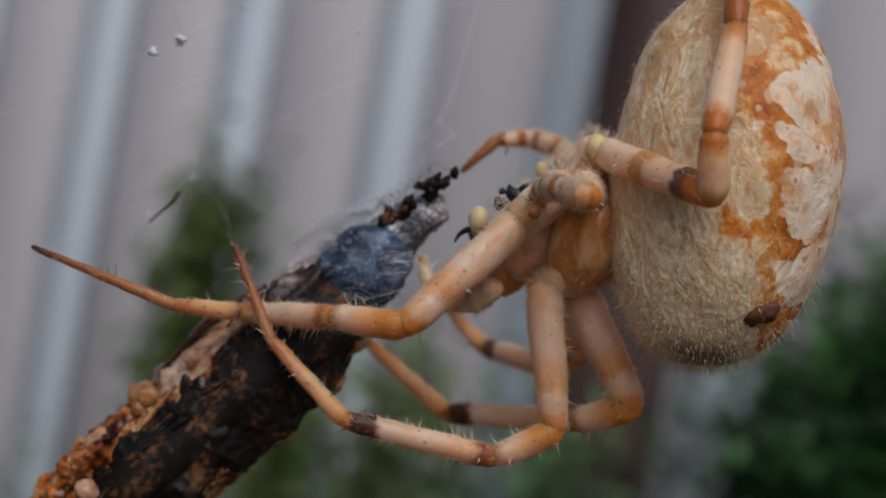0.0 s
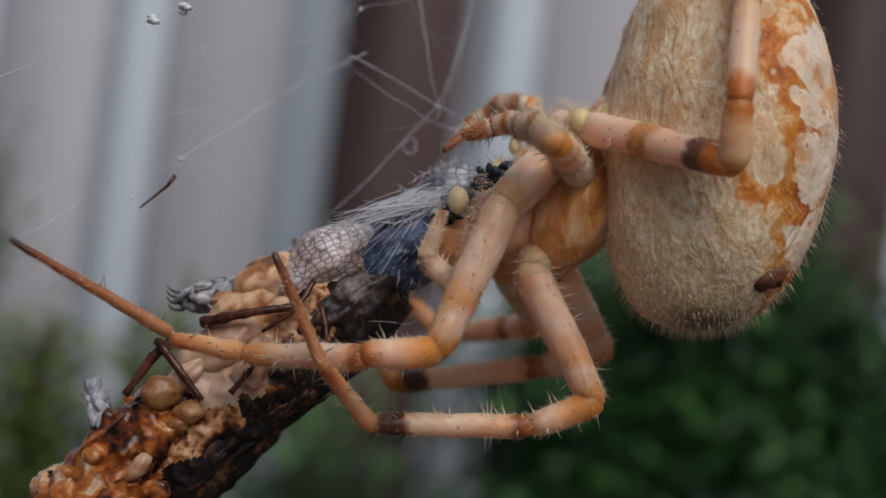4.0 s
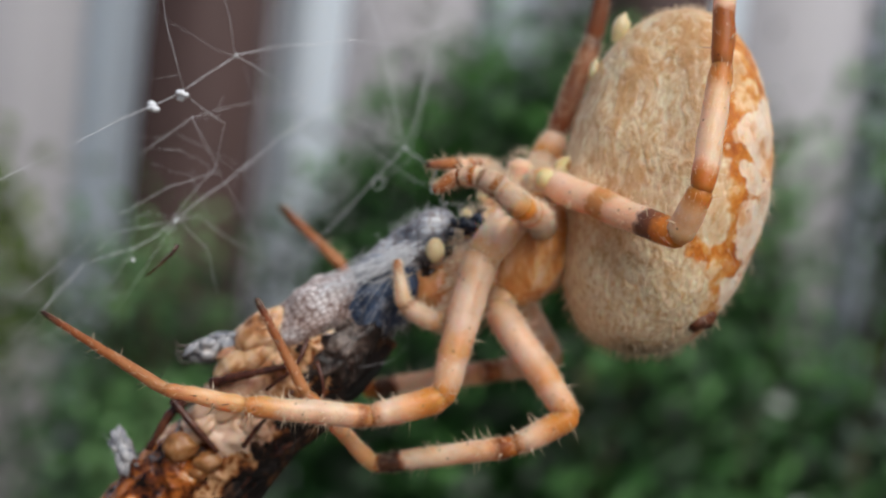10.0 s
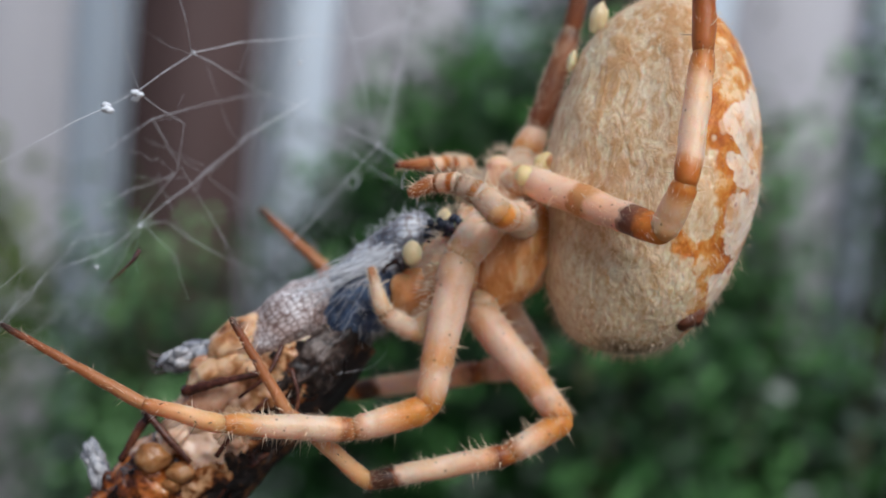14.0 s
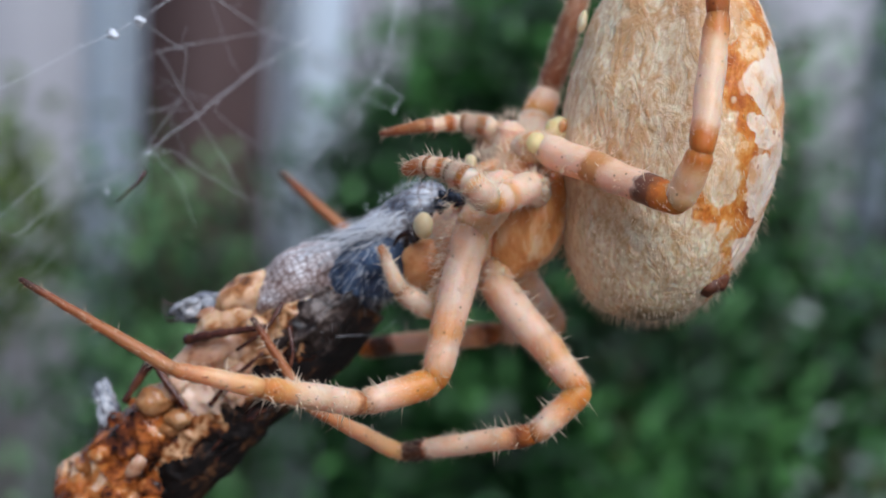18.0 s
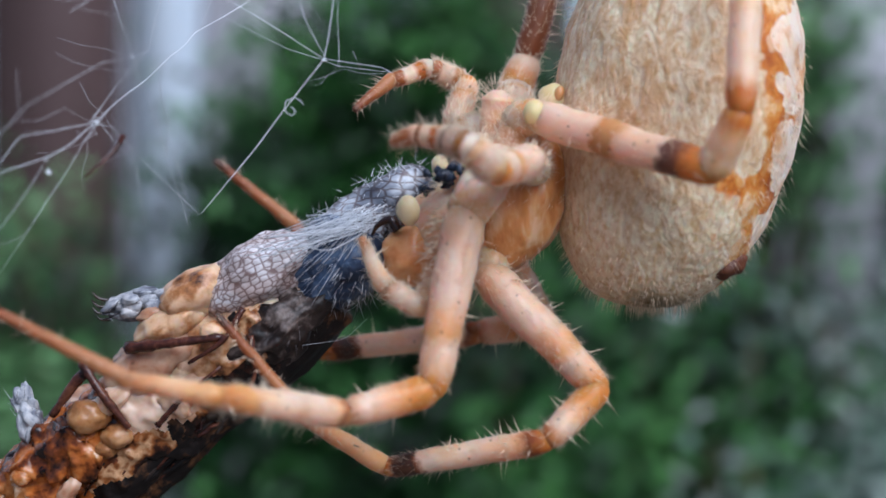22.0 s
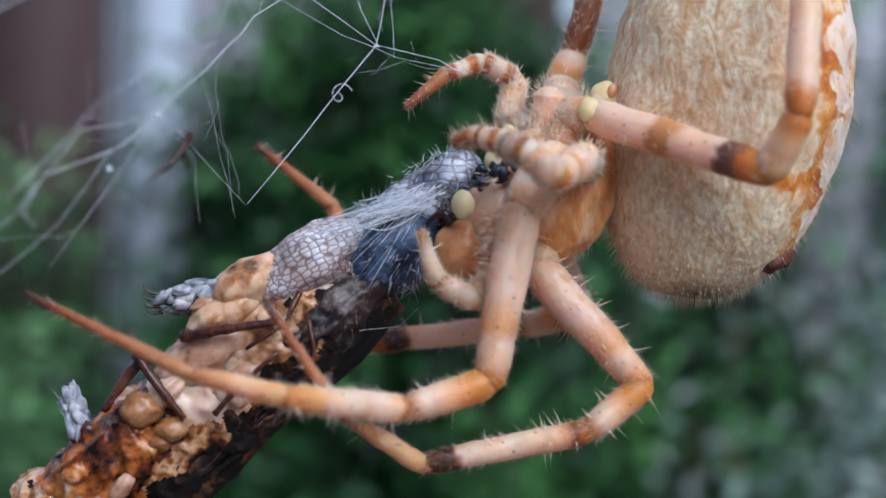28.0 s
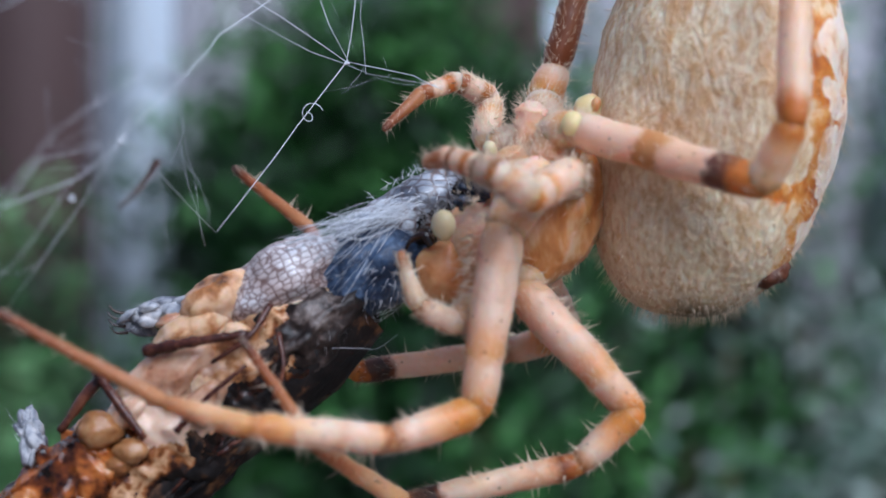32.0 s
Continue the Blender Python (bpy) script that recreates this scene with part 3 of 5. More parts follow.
A_1 = [(1.40, -1.80, -0.30), (-0.71, -4.41, -4.61), (-3.42, -4.20, -4.90), (-7.81, -2.80, -4.82), (-8.84, -5.41, -5.01), (-13.75, -7.23, -3.22)]
A_2 = [(1.40, -1.80, -0.30), (-0.58, -3.90, -4.94), (-3.19, -3.13, -4.67), (-7.77, -2.59, -4.65), (-8.53, -5.29, -4.69), (-13.34, -7.08, -2.60)]
A_2h5 = [(1.40, -1.80, -0.30), (-0.42, -3.55, -5.15), (-3.12, -3.13, -4.96), (-7.56, -1.91, -4.77), (-8.28, -4.63, -4.72), (-12.12, -7.96, -2.53)]
A_3h5 = [(1.40, -1.80, -0.30), (-1.29, -2.10, -5.04), (-3.24, -4.01, -5.25), (-7.71, -2.88, -5.15), (-8.87, -5.43, -5.00), (-13.01, -8.22, -2.61)]
A_5h5 = [(1.40, -1.80, -0.30), (0.15, -2.56, -5.56), (-2.05, -4.10, -6.06), (-6.50, -2.94, -5.68), (-9.11, -3.63, -4.90), (-13.56, -5.60, -2.26)]
A_6 = [(1.40, -1.80, -0.30), (0.11, -2.14, -5.60), (-2.30, -3.29, -6.18), (-5.98, -6.00, -5.55), (-8.12, -4.20, -5.41), (-12.80, -5.91, -2.98)]
A_8 = [(1.40, -1.80, -0.30), (0.11, -2.54, -5.56), (-2.50, -2.96, -6.24), (-6.93, -4.19, -5.90), (-9.39, -5.39, -5.25), (-14.17, -4.41, -2.63)]
A_13 = [(1.40, -1.80, -0.30), (0.15, -2.45, -5.58), (-2.43, -3.06, -6.28), (-6.80, -4.46, -5.82), (-9.27, -5.53, -5.04), (-14.15, -4.46, -2.63)]
A_16 = [(1.40, -1.80, -0.30), (-0.06, -2.63, -5.50), (-2.75, -2.88, -5.91), (-7.05, -4.28, -5.02), (-9.24, -5.62, -3.87), (-13.45, -5.89, -0.28)]
A_19 = [(1.40, -1.80, -0.30), (-0.13, -2.69, -5.47), (-2.81, -2.84, -5.97), (-6.47, -5.31, -4.62), (-8.94, -5.61, -3.32), (-13.36, -5.43, 0.00)]
A_23 = [(1.40, -1.80, -0.30), (-0.04, -2.84, -5.46), (-2.61, -3.71, -5.82), (-5.91, -6.64, -4.49), (-8.35, -5.31, -4.04), (-13.07, -5.02, -1.17)]
A_26 = [(1.40, -1.80, -0.30), (0.13, -2.77, -5.52), (-2.37, -3.83, -5.86), (-6.22, -5.97, -4.50), (-8.66, -4.70, -3.94), (-13.06, -5.57, -0.70)]
A_31 = [(1.40, -1.80, -0.30), (-0.01, -2.59, -5.52), (-2.63, -3.23, -5.98), (-6.48, -5.45, -4.74), (-8.77, -3.97, -4.09), (-13.15, -4.83, -0.81)]
A_0h5 = [(1.40, -1.80, -0.30), (-1.94, -3.97, -4.03), (-4.38, -2.72, -4.00), (-8.95, -2.08, -3.87), (-10.10, -4.63, -4.11), (-15.29, -5.74, -2.52)]
A_7 = [(1.40, -1.80, -0.30), (0.15, -2.20, -5.60), (-2.54, -2.38, -6.04), (-6.06, -5.33, -5.63), (-8.41, -6.72, -5.01), (-13.46, -6.20, -2.78)]
A_18 = [(1.40, -1.80, -0.30), (-0.17, -2.80, -5.43), (-2.66, -3.85, -5.89), (-5.50, -7.26, -4.61), (-8.14, -7.74, -3.78), (-12.78, -7.36, -0.78)]
A_21 = [(1.40, -1.80, -0.30), (-0.26, -2.58, -5.44), (-2.95, -2.86, -5.86), (-6.49, -5.49, -4.51), (-9.08, -5.77, -3.46), (-13.62, -4.90, -0.41)]
A_29 = [(1.40, -1.80, -0.30), (-0.11, -2.34, -5.52), (-2.77, -2.63, -6.09), (-6.22, -5.48, -4.96), (-8.84, -4.84, -4.18), (-13.28, -2.42, -1.92)]
B_0h5 = [(2.10, -0.20, -2.34), (2.81, -1.14, -7.27), (1.02, -2.52, -7.88), (-3.72, -4.64, -6.20), (-5.74, -1.93, -4.20), (-5.86, -2.52, -0.37)]
F_0h5 = [(2.74, 1.60, 2.40), (2.33, 2.01, 3.37), (1.71, 1.15, 4.63), (0.45, 0.89, 4.36), (-0.38, 0.93, 3.27), (-0.84, 1.72, 1.68)]
A_3 = [(1.40, -1.80, -0.30), (-1.69, -0.42, -4.58), (-3.75, -2.20, -4.85), (-8.25, -1.21, -4.62), (-9.13, -3.85, -4.33), (-13.23, -6.89, -2.16)]
B_3 = [(2.10, -0.20, -2.34), (5.06, -1.67, -6.18), (3.05, -2.23, -7.24), (-2.35, -2.97, -7.61), (-4.99, -1.54, -5.08), (-5.69, -3.74, -1.97)]
B_0 = [(2.10, -0.20, -2.34), (2.90, 0.01, -7.34), (0.93, -0.61, -8.46), (-3.98, -2.84, -7.62), (-6.91, -3.29, -5.04), (-8.73, -3.54, -1.64)]
B_1 = [(2.10, -0.20, -2.34), (5.06, -1.00, -6.38), (2.95, -1.52, -7.26), (-2.11, -3.55, -7.21), (-4.94, -1.74, -5.17), (-5.97, -2.91, -1.63)]
B_2 = [(2.10, -0.20, -2.34), (5.05, -0.91, -6.41), (2.92, -1.49, -7.20), (-2.27, -3.16, -7.45), (-4.94, -1.25, -5.29), (-6.12, -2.37, -1.79)]
B_2h5 = [(2.10, -0.20, -2.34), (5.23, -1.16, -6.21), (3.09, -1.82, -6.91), (-2.29, -2.66, -7.09), (-5.13, -0.71, -5.19), (-6.08, -2.56, -1.93)]
B_3h5 = [(2.10, -0.20, -2.34), (4.34, 0.06, -6.88), (2.17, -0.23, -7.70), (-3.10, -1.65, -7.66), (-3.83, -5.12, -5.96), (-5.03, -6.06, -2.41)]
B_6 = [(2.10, -0.20, -2.34), (5.06, -0.80, -6.41), (3.16, -1.27, -7.70), (-2.23, -1.76, -8.38), (-3.97, -4.46, -6.12), (-5.87, -4.84, -2.77)]
B_13 = [(2.10, -0.20, -2.34), (5.10, -1.04, -6.34), (3.06, -1.56, -7.37), (-2.31, -2.04, -8.17), (-4.81, -3.22, -5.37), (-6.66, -3.37, -1.98)]
B_19 = [(2.10, -0.20, -2.34), (5.07, -1.51, -6.24), (3.28, -1.82, -7.72), (-1.64, 0.36, -8.57), (-4.71, -0.96, -6.50), (-6.67, -0.81, -3.17)]
B_23 = [(2.10, -0.20, -2.34), (5.18, -1.63, -6.11), (3.33, -2.24, -7.41), (-1.66, -0.17, -8.15), (-4.16, -1.99, -5.73), (-6.40, -1.82, -2.58)]
B_26 = [(2.10, -0.20, -2.34), (5.07, -1.73, -6.15), (3.11, -2.36, -7.28), (-2.32, -2.29, -7.84), (-4.64, -4.54, -5.61), (-6.62, -4.27, -2.30)]
B_31 = [(2.10, -0.20, -2.34), (4.96, -1.75, -6.23), (3.12, -1.71, -7.67), (-2.23, -0.97, -8.42), (-4.73, -2.83, -6.02), (-6.61, -2.61, -2.65)]
C_0 = [(2.91, 1.80, -2.14), (5.07, 2.39, -6.17), (2.90, 3.03, -6.83), (-2.80, 4.57, -6.90), (-7.31, 6.74, -4.24), (-10.60, 7.77, -2.06)]
C_2 = [(2.91, 1.80, -2.14), (4.23, 4.92, -5.26), (2.06, 5.58, -5.89), (-3.82, 5.17, -6.31), (-7.67, 8.99, -4.67), (-10.29, 10.50, -1.93)]
C_19 = [(2.91, 1.80, -2.14), (4.63, 5.19, -4.74), (2.47, 6.10, -4.96), (-3.40, 6.62, -5.30), (-3.90, 9.91, -0.71), (-6.74, 9.62, 2.20)]
C_31 = [(2.91, 1.80, -2.14), (4.53, 5.39, -4.52), (2.62, 6.59, -5.19), (-3.16, 5.40, -5.16), (-4.24, 7.49, -0.00), (-6.81, 9.52, 2.43)]
F_0 = [(2.74, 1.60, 2.40), (2.08, 2.49, 2.60), (1.40, 3.51, 3.70), (0.22, 3.03, 4.01), (-1.08, 2.64, 3.83), (-2.29, 2.31, 2.49)]
F_1 = [(2.74, 1.60, 2.40), (2.29, 2.46, 2.96), (1.99, 1.93, 4.49), (0.99, 1.43, 5.16), (-0.32, 1.10, 4.88), (-1.73, 2.09, 4.24)]
F_2 = [(2.74, 1.60, 2.40), (1.65, 1.86, 2.42), (1.57, 1.40, 3.99), (0.40, 0.94, 4.32), (-0.23, 1.03, 3.10), (-0.72, 2.06, 1.66)]
F_3 = [(2.74, 1.60, 2.40), (1.95, 2.33, 2.71), (1.78, 1.89, 4.28), (0.51, 1.59, 4.20), (-0.32, 2.11, 3.24), (-0.11, 1.10, 1.72)]
F_6 = [(2.74, 1.60, 2.40), (2.29, 2.60, 2.65), (1.76, 1.11, 3.14), (1.15, 2.22, 3.45), (0.27, 1.20, 3.17), (-0.77, 2.70, 3.32)]
F_10 = [(2.74, 1.60, 2.40), (2.21, 2.51, 2.79), (1.92, 4.02, 3.39), (1.19, 2.94, 3.44), (0.36, 1.84, 3.44), (-0.60, 0.28, 3.29)]
F_13 = [(2.74, 1.60, 2.40), (2.21, 2.53, 2.76), (1.91, 4.03, 3.34), (1.20, 2.94, 3.41), (0.41, 1.82, 3.37), (-0.51, 0.23, 3.26)]
F_16h5 = [(2.74, 1.60, 2.40), (2.20, 2.58, 2.41), (2.35, 1.22, 3.32), (1.08, 1.22, 3.60), (-0.29, 1.20, 3.57), (-2.12, 1.10, 3.42)]
F_18h5 = [(2.74, 1.60, 2.40), (2.22, 2.59, 2.43), (2.42, 1.36, 3.50), (1.22, 1.79, 3.79), (-0.12, 1.56, 3.65), (-1.76, 2.36, 3.42)]
F_19 = [(2.74, 1.60, 2.40), (1.64, 1.78, 2.53), (1.53, 2.17, 4.12), (0.39, 1.89, 4.70), (-0.75, 1.97, 3.94), (-1.45, 1.31, 2.37)]
F_19h5 = [(2.74, 1.60, 2.40), (1.63, 1.73, 2.54), (1.88, 2.46, 3.99), (0.82, 1.95, 4.56), (-0.42, 1.57, 4.10), (-1.62, 0.55, 3.15)]
F_31 = [(2.74, 1.60, 2.40), (1.63, 1.77, 2.38), (2.05, 2.38, 3.85), (0.97, 2.07, 4.51), (-0.31, 1.72, 4.16), (-1.68, 1.11, 3.09)]
G_0 = [(3.63, -1.60, 1.19), (4.42, -4.07, 0.22), (3.52, -3.62, 0.58), (2.69, -3.14, 0.76), (2.21, -2.38, 0.52), (2.34, -3.00, -0.19)]
G_1 = [(3.63, -1.60, 1.19), (3.91, -4.35, 1.42), (3.10, -4.05, 2.06), (2.30, -3.54, 1.89), (1.64, -3.58, 1.22), (1.12, -3.57, 0.42)]
G_2 = [(3.63, -1.60, 1.19), (3.59, -4.36, 1.01), (2.92, -3.80, 1.62), (1.97, -3.59, 1.57), (1.10, -3.81, 1.28), (0.22, -4.08, 1.03)]
G_3 = [(3.63, -1.60, 1.19), (3.46, -4.37, 1.23), (2.92, -3.69, 1.86), (2.00, -3.40, 1.85), (1.13, -3.04, 1.90), (0.19, -2.85, 1.84)]
G_6 = [(3.63, -1.60, 1.19), (2.93, -4.27, 0.96), (2.21, -4.34, 1.75), (1.46, -4.00, 2.26), (0.72, -3.46, 2.05), (-0.10, -3.42, 1.55)]
G_10 = [(3.63, -1.60, 1.19), (2.83, -4.24, 1.43), (2.15, -3.85, 2.15), (1.35, -3.60, 2.63), (0.54, -3.12, 2.66), (-0.29, -3.10, 2.18)]
G_13 = [(3.63, -1.60, 1.19), (2.95, -4.28, 1.42), (2.29, -3.82, 2.12), (1.50, -3.48, 2.58), (0.72, -2.97, 2.61), (-0.16, -2.97, 2.21)]
G_16h5 = [(3.63, -1.60, 1.19), (2.32, -3.85, 0.24), (1.70, -3.82, 1.11), (0.97, -3.49, 1.65), (0.09, -3.31, 1.94), (-0.77, -2.92, 1.75)]
G_19 = [(3.63, -1.60, 1.19), (2.05, -3.86, 0.95), (1.40, -4.27, 1.69), (0.71, -3.67, 2.02), (-0.01, -3.11, 2.23), (-0.79, -2.56, 2.10)]
G_31 = [(3.63, -1.60, 1.19), (1.89, -3.67, 0.58), (1.16, -4.01, 1.28), (0.47, -3.43, 1.64), (-0.15, -2.81, 1.99), (-0.79, -2.10, 1.90)]
P_0 = [(0.34, -1.00, -2.56), (-0.32, -1.17, -3.16), (-1.56, -1.67, -2.94), (-2.32, -1.13, -1.53)]
P_1 = [(0.34, -1.00, -2.56), (-0.35, -1.32, -2.06), (-1.42, -1.70, -1.34), (-0.82, -1.85, 0.23)]
P_2 = [(0.34, -1.00, -2.56), (-0.40, -1.33, -2.17), (-1.23, -1.80, -1.21), (-0.59, -1.90, 0.36)]
P_3 = [(0.34, -1.00, -2.56), (-0.53, -1.26, -2.58), (-1.36, -1.65, -1.59), (-0.66, -1.74, -0.05)]
P_6 = [(0.34, -1.00, -2.56), (-0.09, -1.01, -3.35), (-1.20, -1.08, -2.58), (-1.45, -1.52, -0.96)]
P_19 = [(0.34, -1.00, -2.56), (-0.17, -1.51, -3.11), (-1.26, -1.42, -2.32), (-1.87, -1.34, -0.74)]
P_31 = [(0.34, -1.00, -2.56), (-0.18, -1.54, -3.07), (-1.33, -1.38, -2.39), (-1.71, -1.27, -0.74)]
LEG_A = limb("front leg stretched out, banded cream and orange", (2.67, -1.00, 1.21), J_A, [0.70, 0.63, 0.49, 0.42, 0.34, 0.23, 0.10], SK, [90, 30, 60, 40, 50], [4, 3, 14, 3, 2])
LEG_B = limb("second leg bent under the body, dark spined knee", (2.45, 0.20, -1.74), J_B, [0.55, 0.64, 0.46, 0.39, 0.33, 0.22, 0.12], [M_FEMUR, M_KNEE, M_TIBIA_DARK, M_META, M_TARSUS], [80, 30, 60, 40, 40], [12, 4, 16, 6, 4], 0.92)
LEG_C = limb("far leg bent behind the prey", (2.65, 2.00, -1.58), J_C, [0.8, 0.72, 0.55, 0.45, 0.38, 0.26, 0.15], [M_FEMUR, M_KNEE, M_TIBIA_DARK, M_META, M_TARSUS], [60, 20, 40, 30, 30], [8, 3, 10, 4, 3], 0.92)
J_D = [(1.29, 4.50, -2.44), (2.05, 6.50, -3.98), (0.39, 8.00, -4.55), (-2.84, 9.00, -3.83), (-4.31, 9.60, -2.80), (-5.44, 10.20, -1.50)]
D_FOLD = [J_D[0], (3.0, 6.4, -1.8), (3.2, 7.6, 0.2), (3.3, 8.6, -2.8), (3.2, 9.2, -1.0), (3.2, 9.8, 0.6)]
LEG_D = limb("far leg held low behind the others", (1.04, 3.50, -1.47), J_D, [0.7, 0.6, 0.5, 0.45, 0.4, 0.28, 0.16], [M_FEMUR, M_KNEE, M_TIBIA_DARK, M_META, M_TARSUS], [40, 20, 40, 20, 20], [4, 2, 8, 4, 2], 0.92)
J_H = [(3.90, 3.50, 2.73), (4.27, 4.60, 3.74), (4.86, 5.00, 4.86), (6.45, 5.20, 8.99), (7.27, 5.00, 12.83), (7.80, 4.50, 16.06)]
limb("far hind leg reaching up to the web", (3.71, 2.50, 2.10), J_H, [0.7, 0.65, 0.6, 0.5, 0.4, 0.3, 0.2], [M_FEMUR, M_KNEE, M_DARKLEG, M_DARKLEG, M_TARSUS], [40, 20, 40, 20, 20], [4, 2, 6, 4, 2])
J_J = [(3.98, -0.80, 2.57), (8.15, -5.40, 0.45), (8.83, -6.20, 2.04), (9.76, -5.00, 6.44), (10.26, -4.00, 13.15), (10.61, -3.20, 17.70)]
J_0 = [(3.98, -0.80, 2.57), (8.56, -4.89, 0.26), (8.61, -5.63, 2.01), (8.74, -3.44, 6.11), (8.42, -1.93, 12.74), (8.77, -1.13, 17.29)]
J_2 = [(3.98, -0.80, 2.57), (8.64, -4.90, 0.45), (8.81, -5.49, 2.26), (9.23, -3.63, 6.50), (9.23, -2.46, 13.20), (9.58, -1.66, 17.75)]
J_6 = [(3.98, -0.80, 2.57), (8.84, -4.54, 0.23), (8.97, -5.46, 1.89), (10.01, -3.23, 5.84), (10.70, -1.42, 12.36), (11.05, -0.62, 16.91)]
LEG_J = limb("hind leg bent over the abdomen up to the web", (3.55, 0.20, 2.45), J_J, [0.6, 0.55, 0.48, 0.42, 0.40, 0.34, 0.18], [M_FEMUR_IV, M_KNEE_IV, M_TIBIA_IV, M_META_IV, M_TARSUS], [50, 10, 14, 10, 10], [5, 1, 3, 3, 2])
LEG_F = limb("front leg raised over the prey, ringed brown and cream", (3.31, 1.60, 2.06), J_F, [0.55, 0.46, 0.42, 0.37, 0.31, 0.25, 0.12], [M_FEMUR, M_FEMUR, M_RINGED, M_RINGED, M_TARSUS], [60, 70, 70, 60, 40], [2, 2, 3, 2, 1])
LEG_G = limb("foreshortened front leg folded over the mouth", (3.82, -0.60, 0.89), J_G, [0.54, 0.50, 0.46, 0.42, 0.37, 0.32, 0.20], [M_FEMUR, M_FORE_KNEE, M_RINGED, M_RINGED, M_FORE_TIP], [60, 50, 60, 50, 60], [1, 1, 2, 2, 2])


def palp():
    pts = [mm(p) for p in J_P]
    bm = bmesh.new()
    blob(bm, pts[0], (0.5 * MM, 0.45 * MM, 0.42 * MM), 0.1)
    leg = part("palp", bm, M_COXA, SPIDER, "slim jointed palp beside the jaws")
    segs = []
    for i, (n, r0, r1) in enumerate((("palp_base", 0.46, 0.38), ("palp_middle", 0.37, 0.31), ("palp_tip", 0.30, 0.13))):
        a = pts[i] if i else pts[0]
        s = segment(n, (pts[i + 1] - a).length, r0 * MM, r1 * MM, [M_COXA, M_PALP, M_PALP][i], leg, 0.08, 50, 3, 0.5)
        s.matrix_basis = aim(a, pts[i + 1])
        segs.append(s)
    return leg, segs


PALP = palp()


def body():
    # prosoma
    bm = bmesh.new()
    c = mm((3.53, 0.90, -0.13))
    lean = Matrix.Rotation(radians(27), 3, "Y")
    got = blob(bm, c, (1.5 * MM, 1.85 * MM, 2.55 * MM), 0.08, lean, rings=40, sides=48)
    for v in got:
        q = lean.inverted() @ (v.co - c)
        v.co += (v.co - c).normalized() * 0.085 * MM * math.sin(9 * math.atan2(q.x, -q.y) + 2 * noise.noise(v.co / MM)) * (1 - (q.z / (2.3 * MM)) ** 2)
    fuzz = bmesh.new()
    for i in range(160):
        n = Vector((random.gauss(0, 1), random.uniform(-1, 0.2), random.gauss(0, 1))).normalized()
        base = c + lean @ Vector((n.x * 1.48, n.y * 1.83, n.z * 2.5)) * MM
        hair(fuzz, base, base + (n * 0.6 + Vector((-0.6, 0, -0.4))).normalized() * random.uniform(0.2, 0.5) * MM, 0.014 * MM, 0)
    prosoma = part("prosoma", bm, M_PROSOMA, SPIDER, "smooth translucent orange head and thorax")
    tagged(part("fuzz", fuzz, M_BRISTLE, prosoma, "fine pale hairs"), kind="stuff")
    # the head with jaws
    bm = bmesh.new()
    blob(bm, mm((1.13, 0.60, -0.64)), (1.5 * MM, 1.4 * MM, 1.35 * MM), 0.08, Matrix.Rotation(radians(-20), 3, "Y"))
    head = part("head", bm, M_COXA, SPIDER)
    # a ragged comb of white hairs in front of the hips
    bm = bmesh.new()
    for i in range(210):
        t = random.random()
        base = mm((0.72, -1.70, 0.76)).lerp(mm((0.17, -2.20, -2.18)), t) + Vector((random.gauss(0, 0.16), random.uniform(-0.3, 0.9), random.gauss(0, 0.12))) * MM
        d = Vector((-1, random.uniform(-0.7, 0.3), random.uniform(-0.9, 0.5))).normalized() * random.uniform(0.25, 0.6) * MM
        hair(bm, base, base + d, 0.013 * MM, 0)
    tagged(part("hair_comb", bm, M_BRISTLE, head, "white hairs before the hips"), kind="stuff")
    bm = bmesh.new()
    for i in range(360):
        base = mm((3.17, -0.50, 1.87)) + Vector((random.gauss(0, 0.8), random.uniform(-0.8, 0.6), random.gauss(0, 0.7))) * MM
        d = Vector((random.gauss(-0.2, 0.6), random.uniform(-0.8, 0.1), random.gauss(0.5, 0.5))).normalized() * random.uniform(0.2, 0.5) * MM
        hair(bm, base, base + d, 0.012 * MM, 0)
    tagged(part("hip_hair", bm, M_BRISTLE, head, "pale hairs between the hips"), kind="stuff")
    for k, (p, s) in enumerate((((-0.26, 0.00, -1.56), (0.95, 0.6, 1.0)), ((0.02, 1.50, -1.52), (0.9, 0.55, 0.95)))):
        bm = bmesh.new()
        got = blob(bm, mm(p), tuple(q * MM for q in s), 0.12, Matrix.Rotation(radians(-28), 3, "Y"), rings=22, sides=28)
        for v in got:
            q = v.co / MM
            v.co += Vector((noise.noise(q * 2), noise.noise(q * 2 + Vector((4, 1, 7))), noise.noise(q * 2 + Vector((1, 8, 3))))) * 0.08 * MM
        part("chelicera", bm, M_JAW, head, "glossy orange jaw")
        bm = bmesh.new()
        o = mm(p)
        tube(bm, smooth_path([o + mm((-0.35, -0.3, 0.9)), o + mm((-0.6, -0.25, 1.25)), o + mm((-1.0, -0.15, 1.1)), o + mm((-1.2, -0.1, 0.8))]), [0.19 * MM * (1 - 0.8 * i / 18) for i in range(19)], 10)
        part("fang", bm, M_FANG, head, "black curved fang")
    for p, r in (((-0.30, -1.00, -0.04), 0.44), ((0.93, 0.20, 1.26), 0.33), ((1.52, 0.30, 2.12), 0.28)):
        bm = bmesh.new()
        blob(bm, mm(p), (r * MM * 0.85, r * MM * 0.85, r * MM * 1.1), 0.05)
        part("mouth_lobe", bm, M_BEAD, head, "rounded pale yellow lobe")
    # dark crumpled bits stuck about the mouth
    bm = bmesh.new()
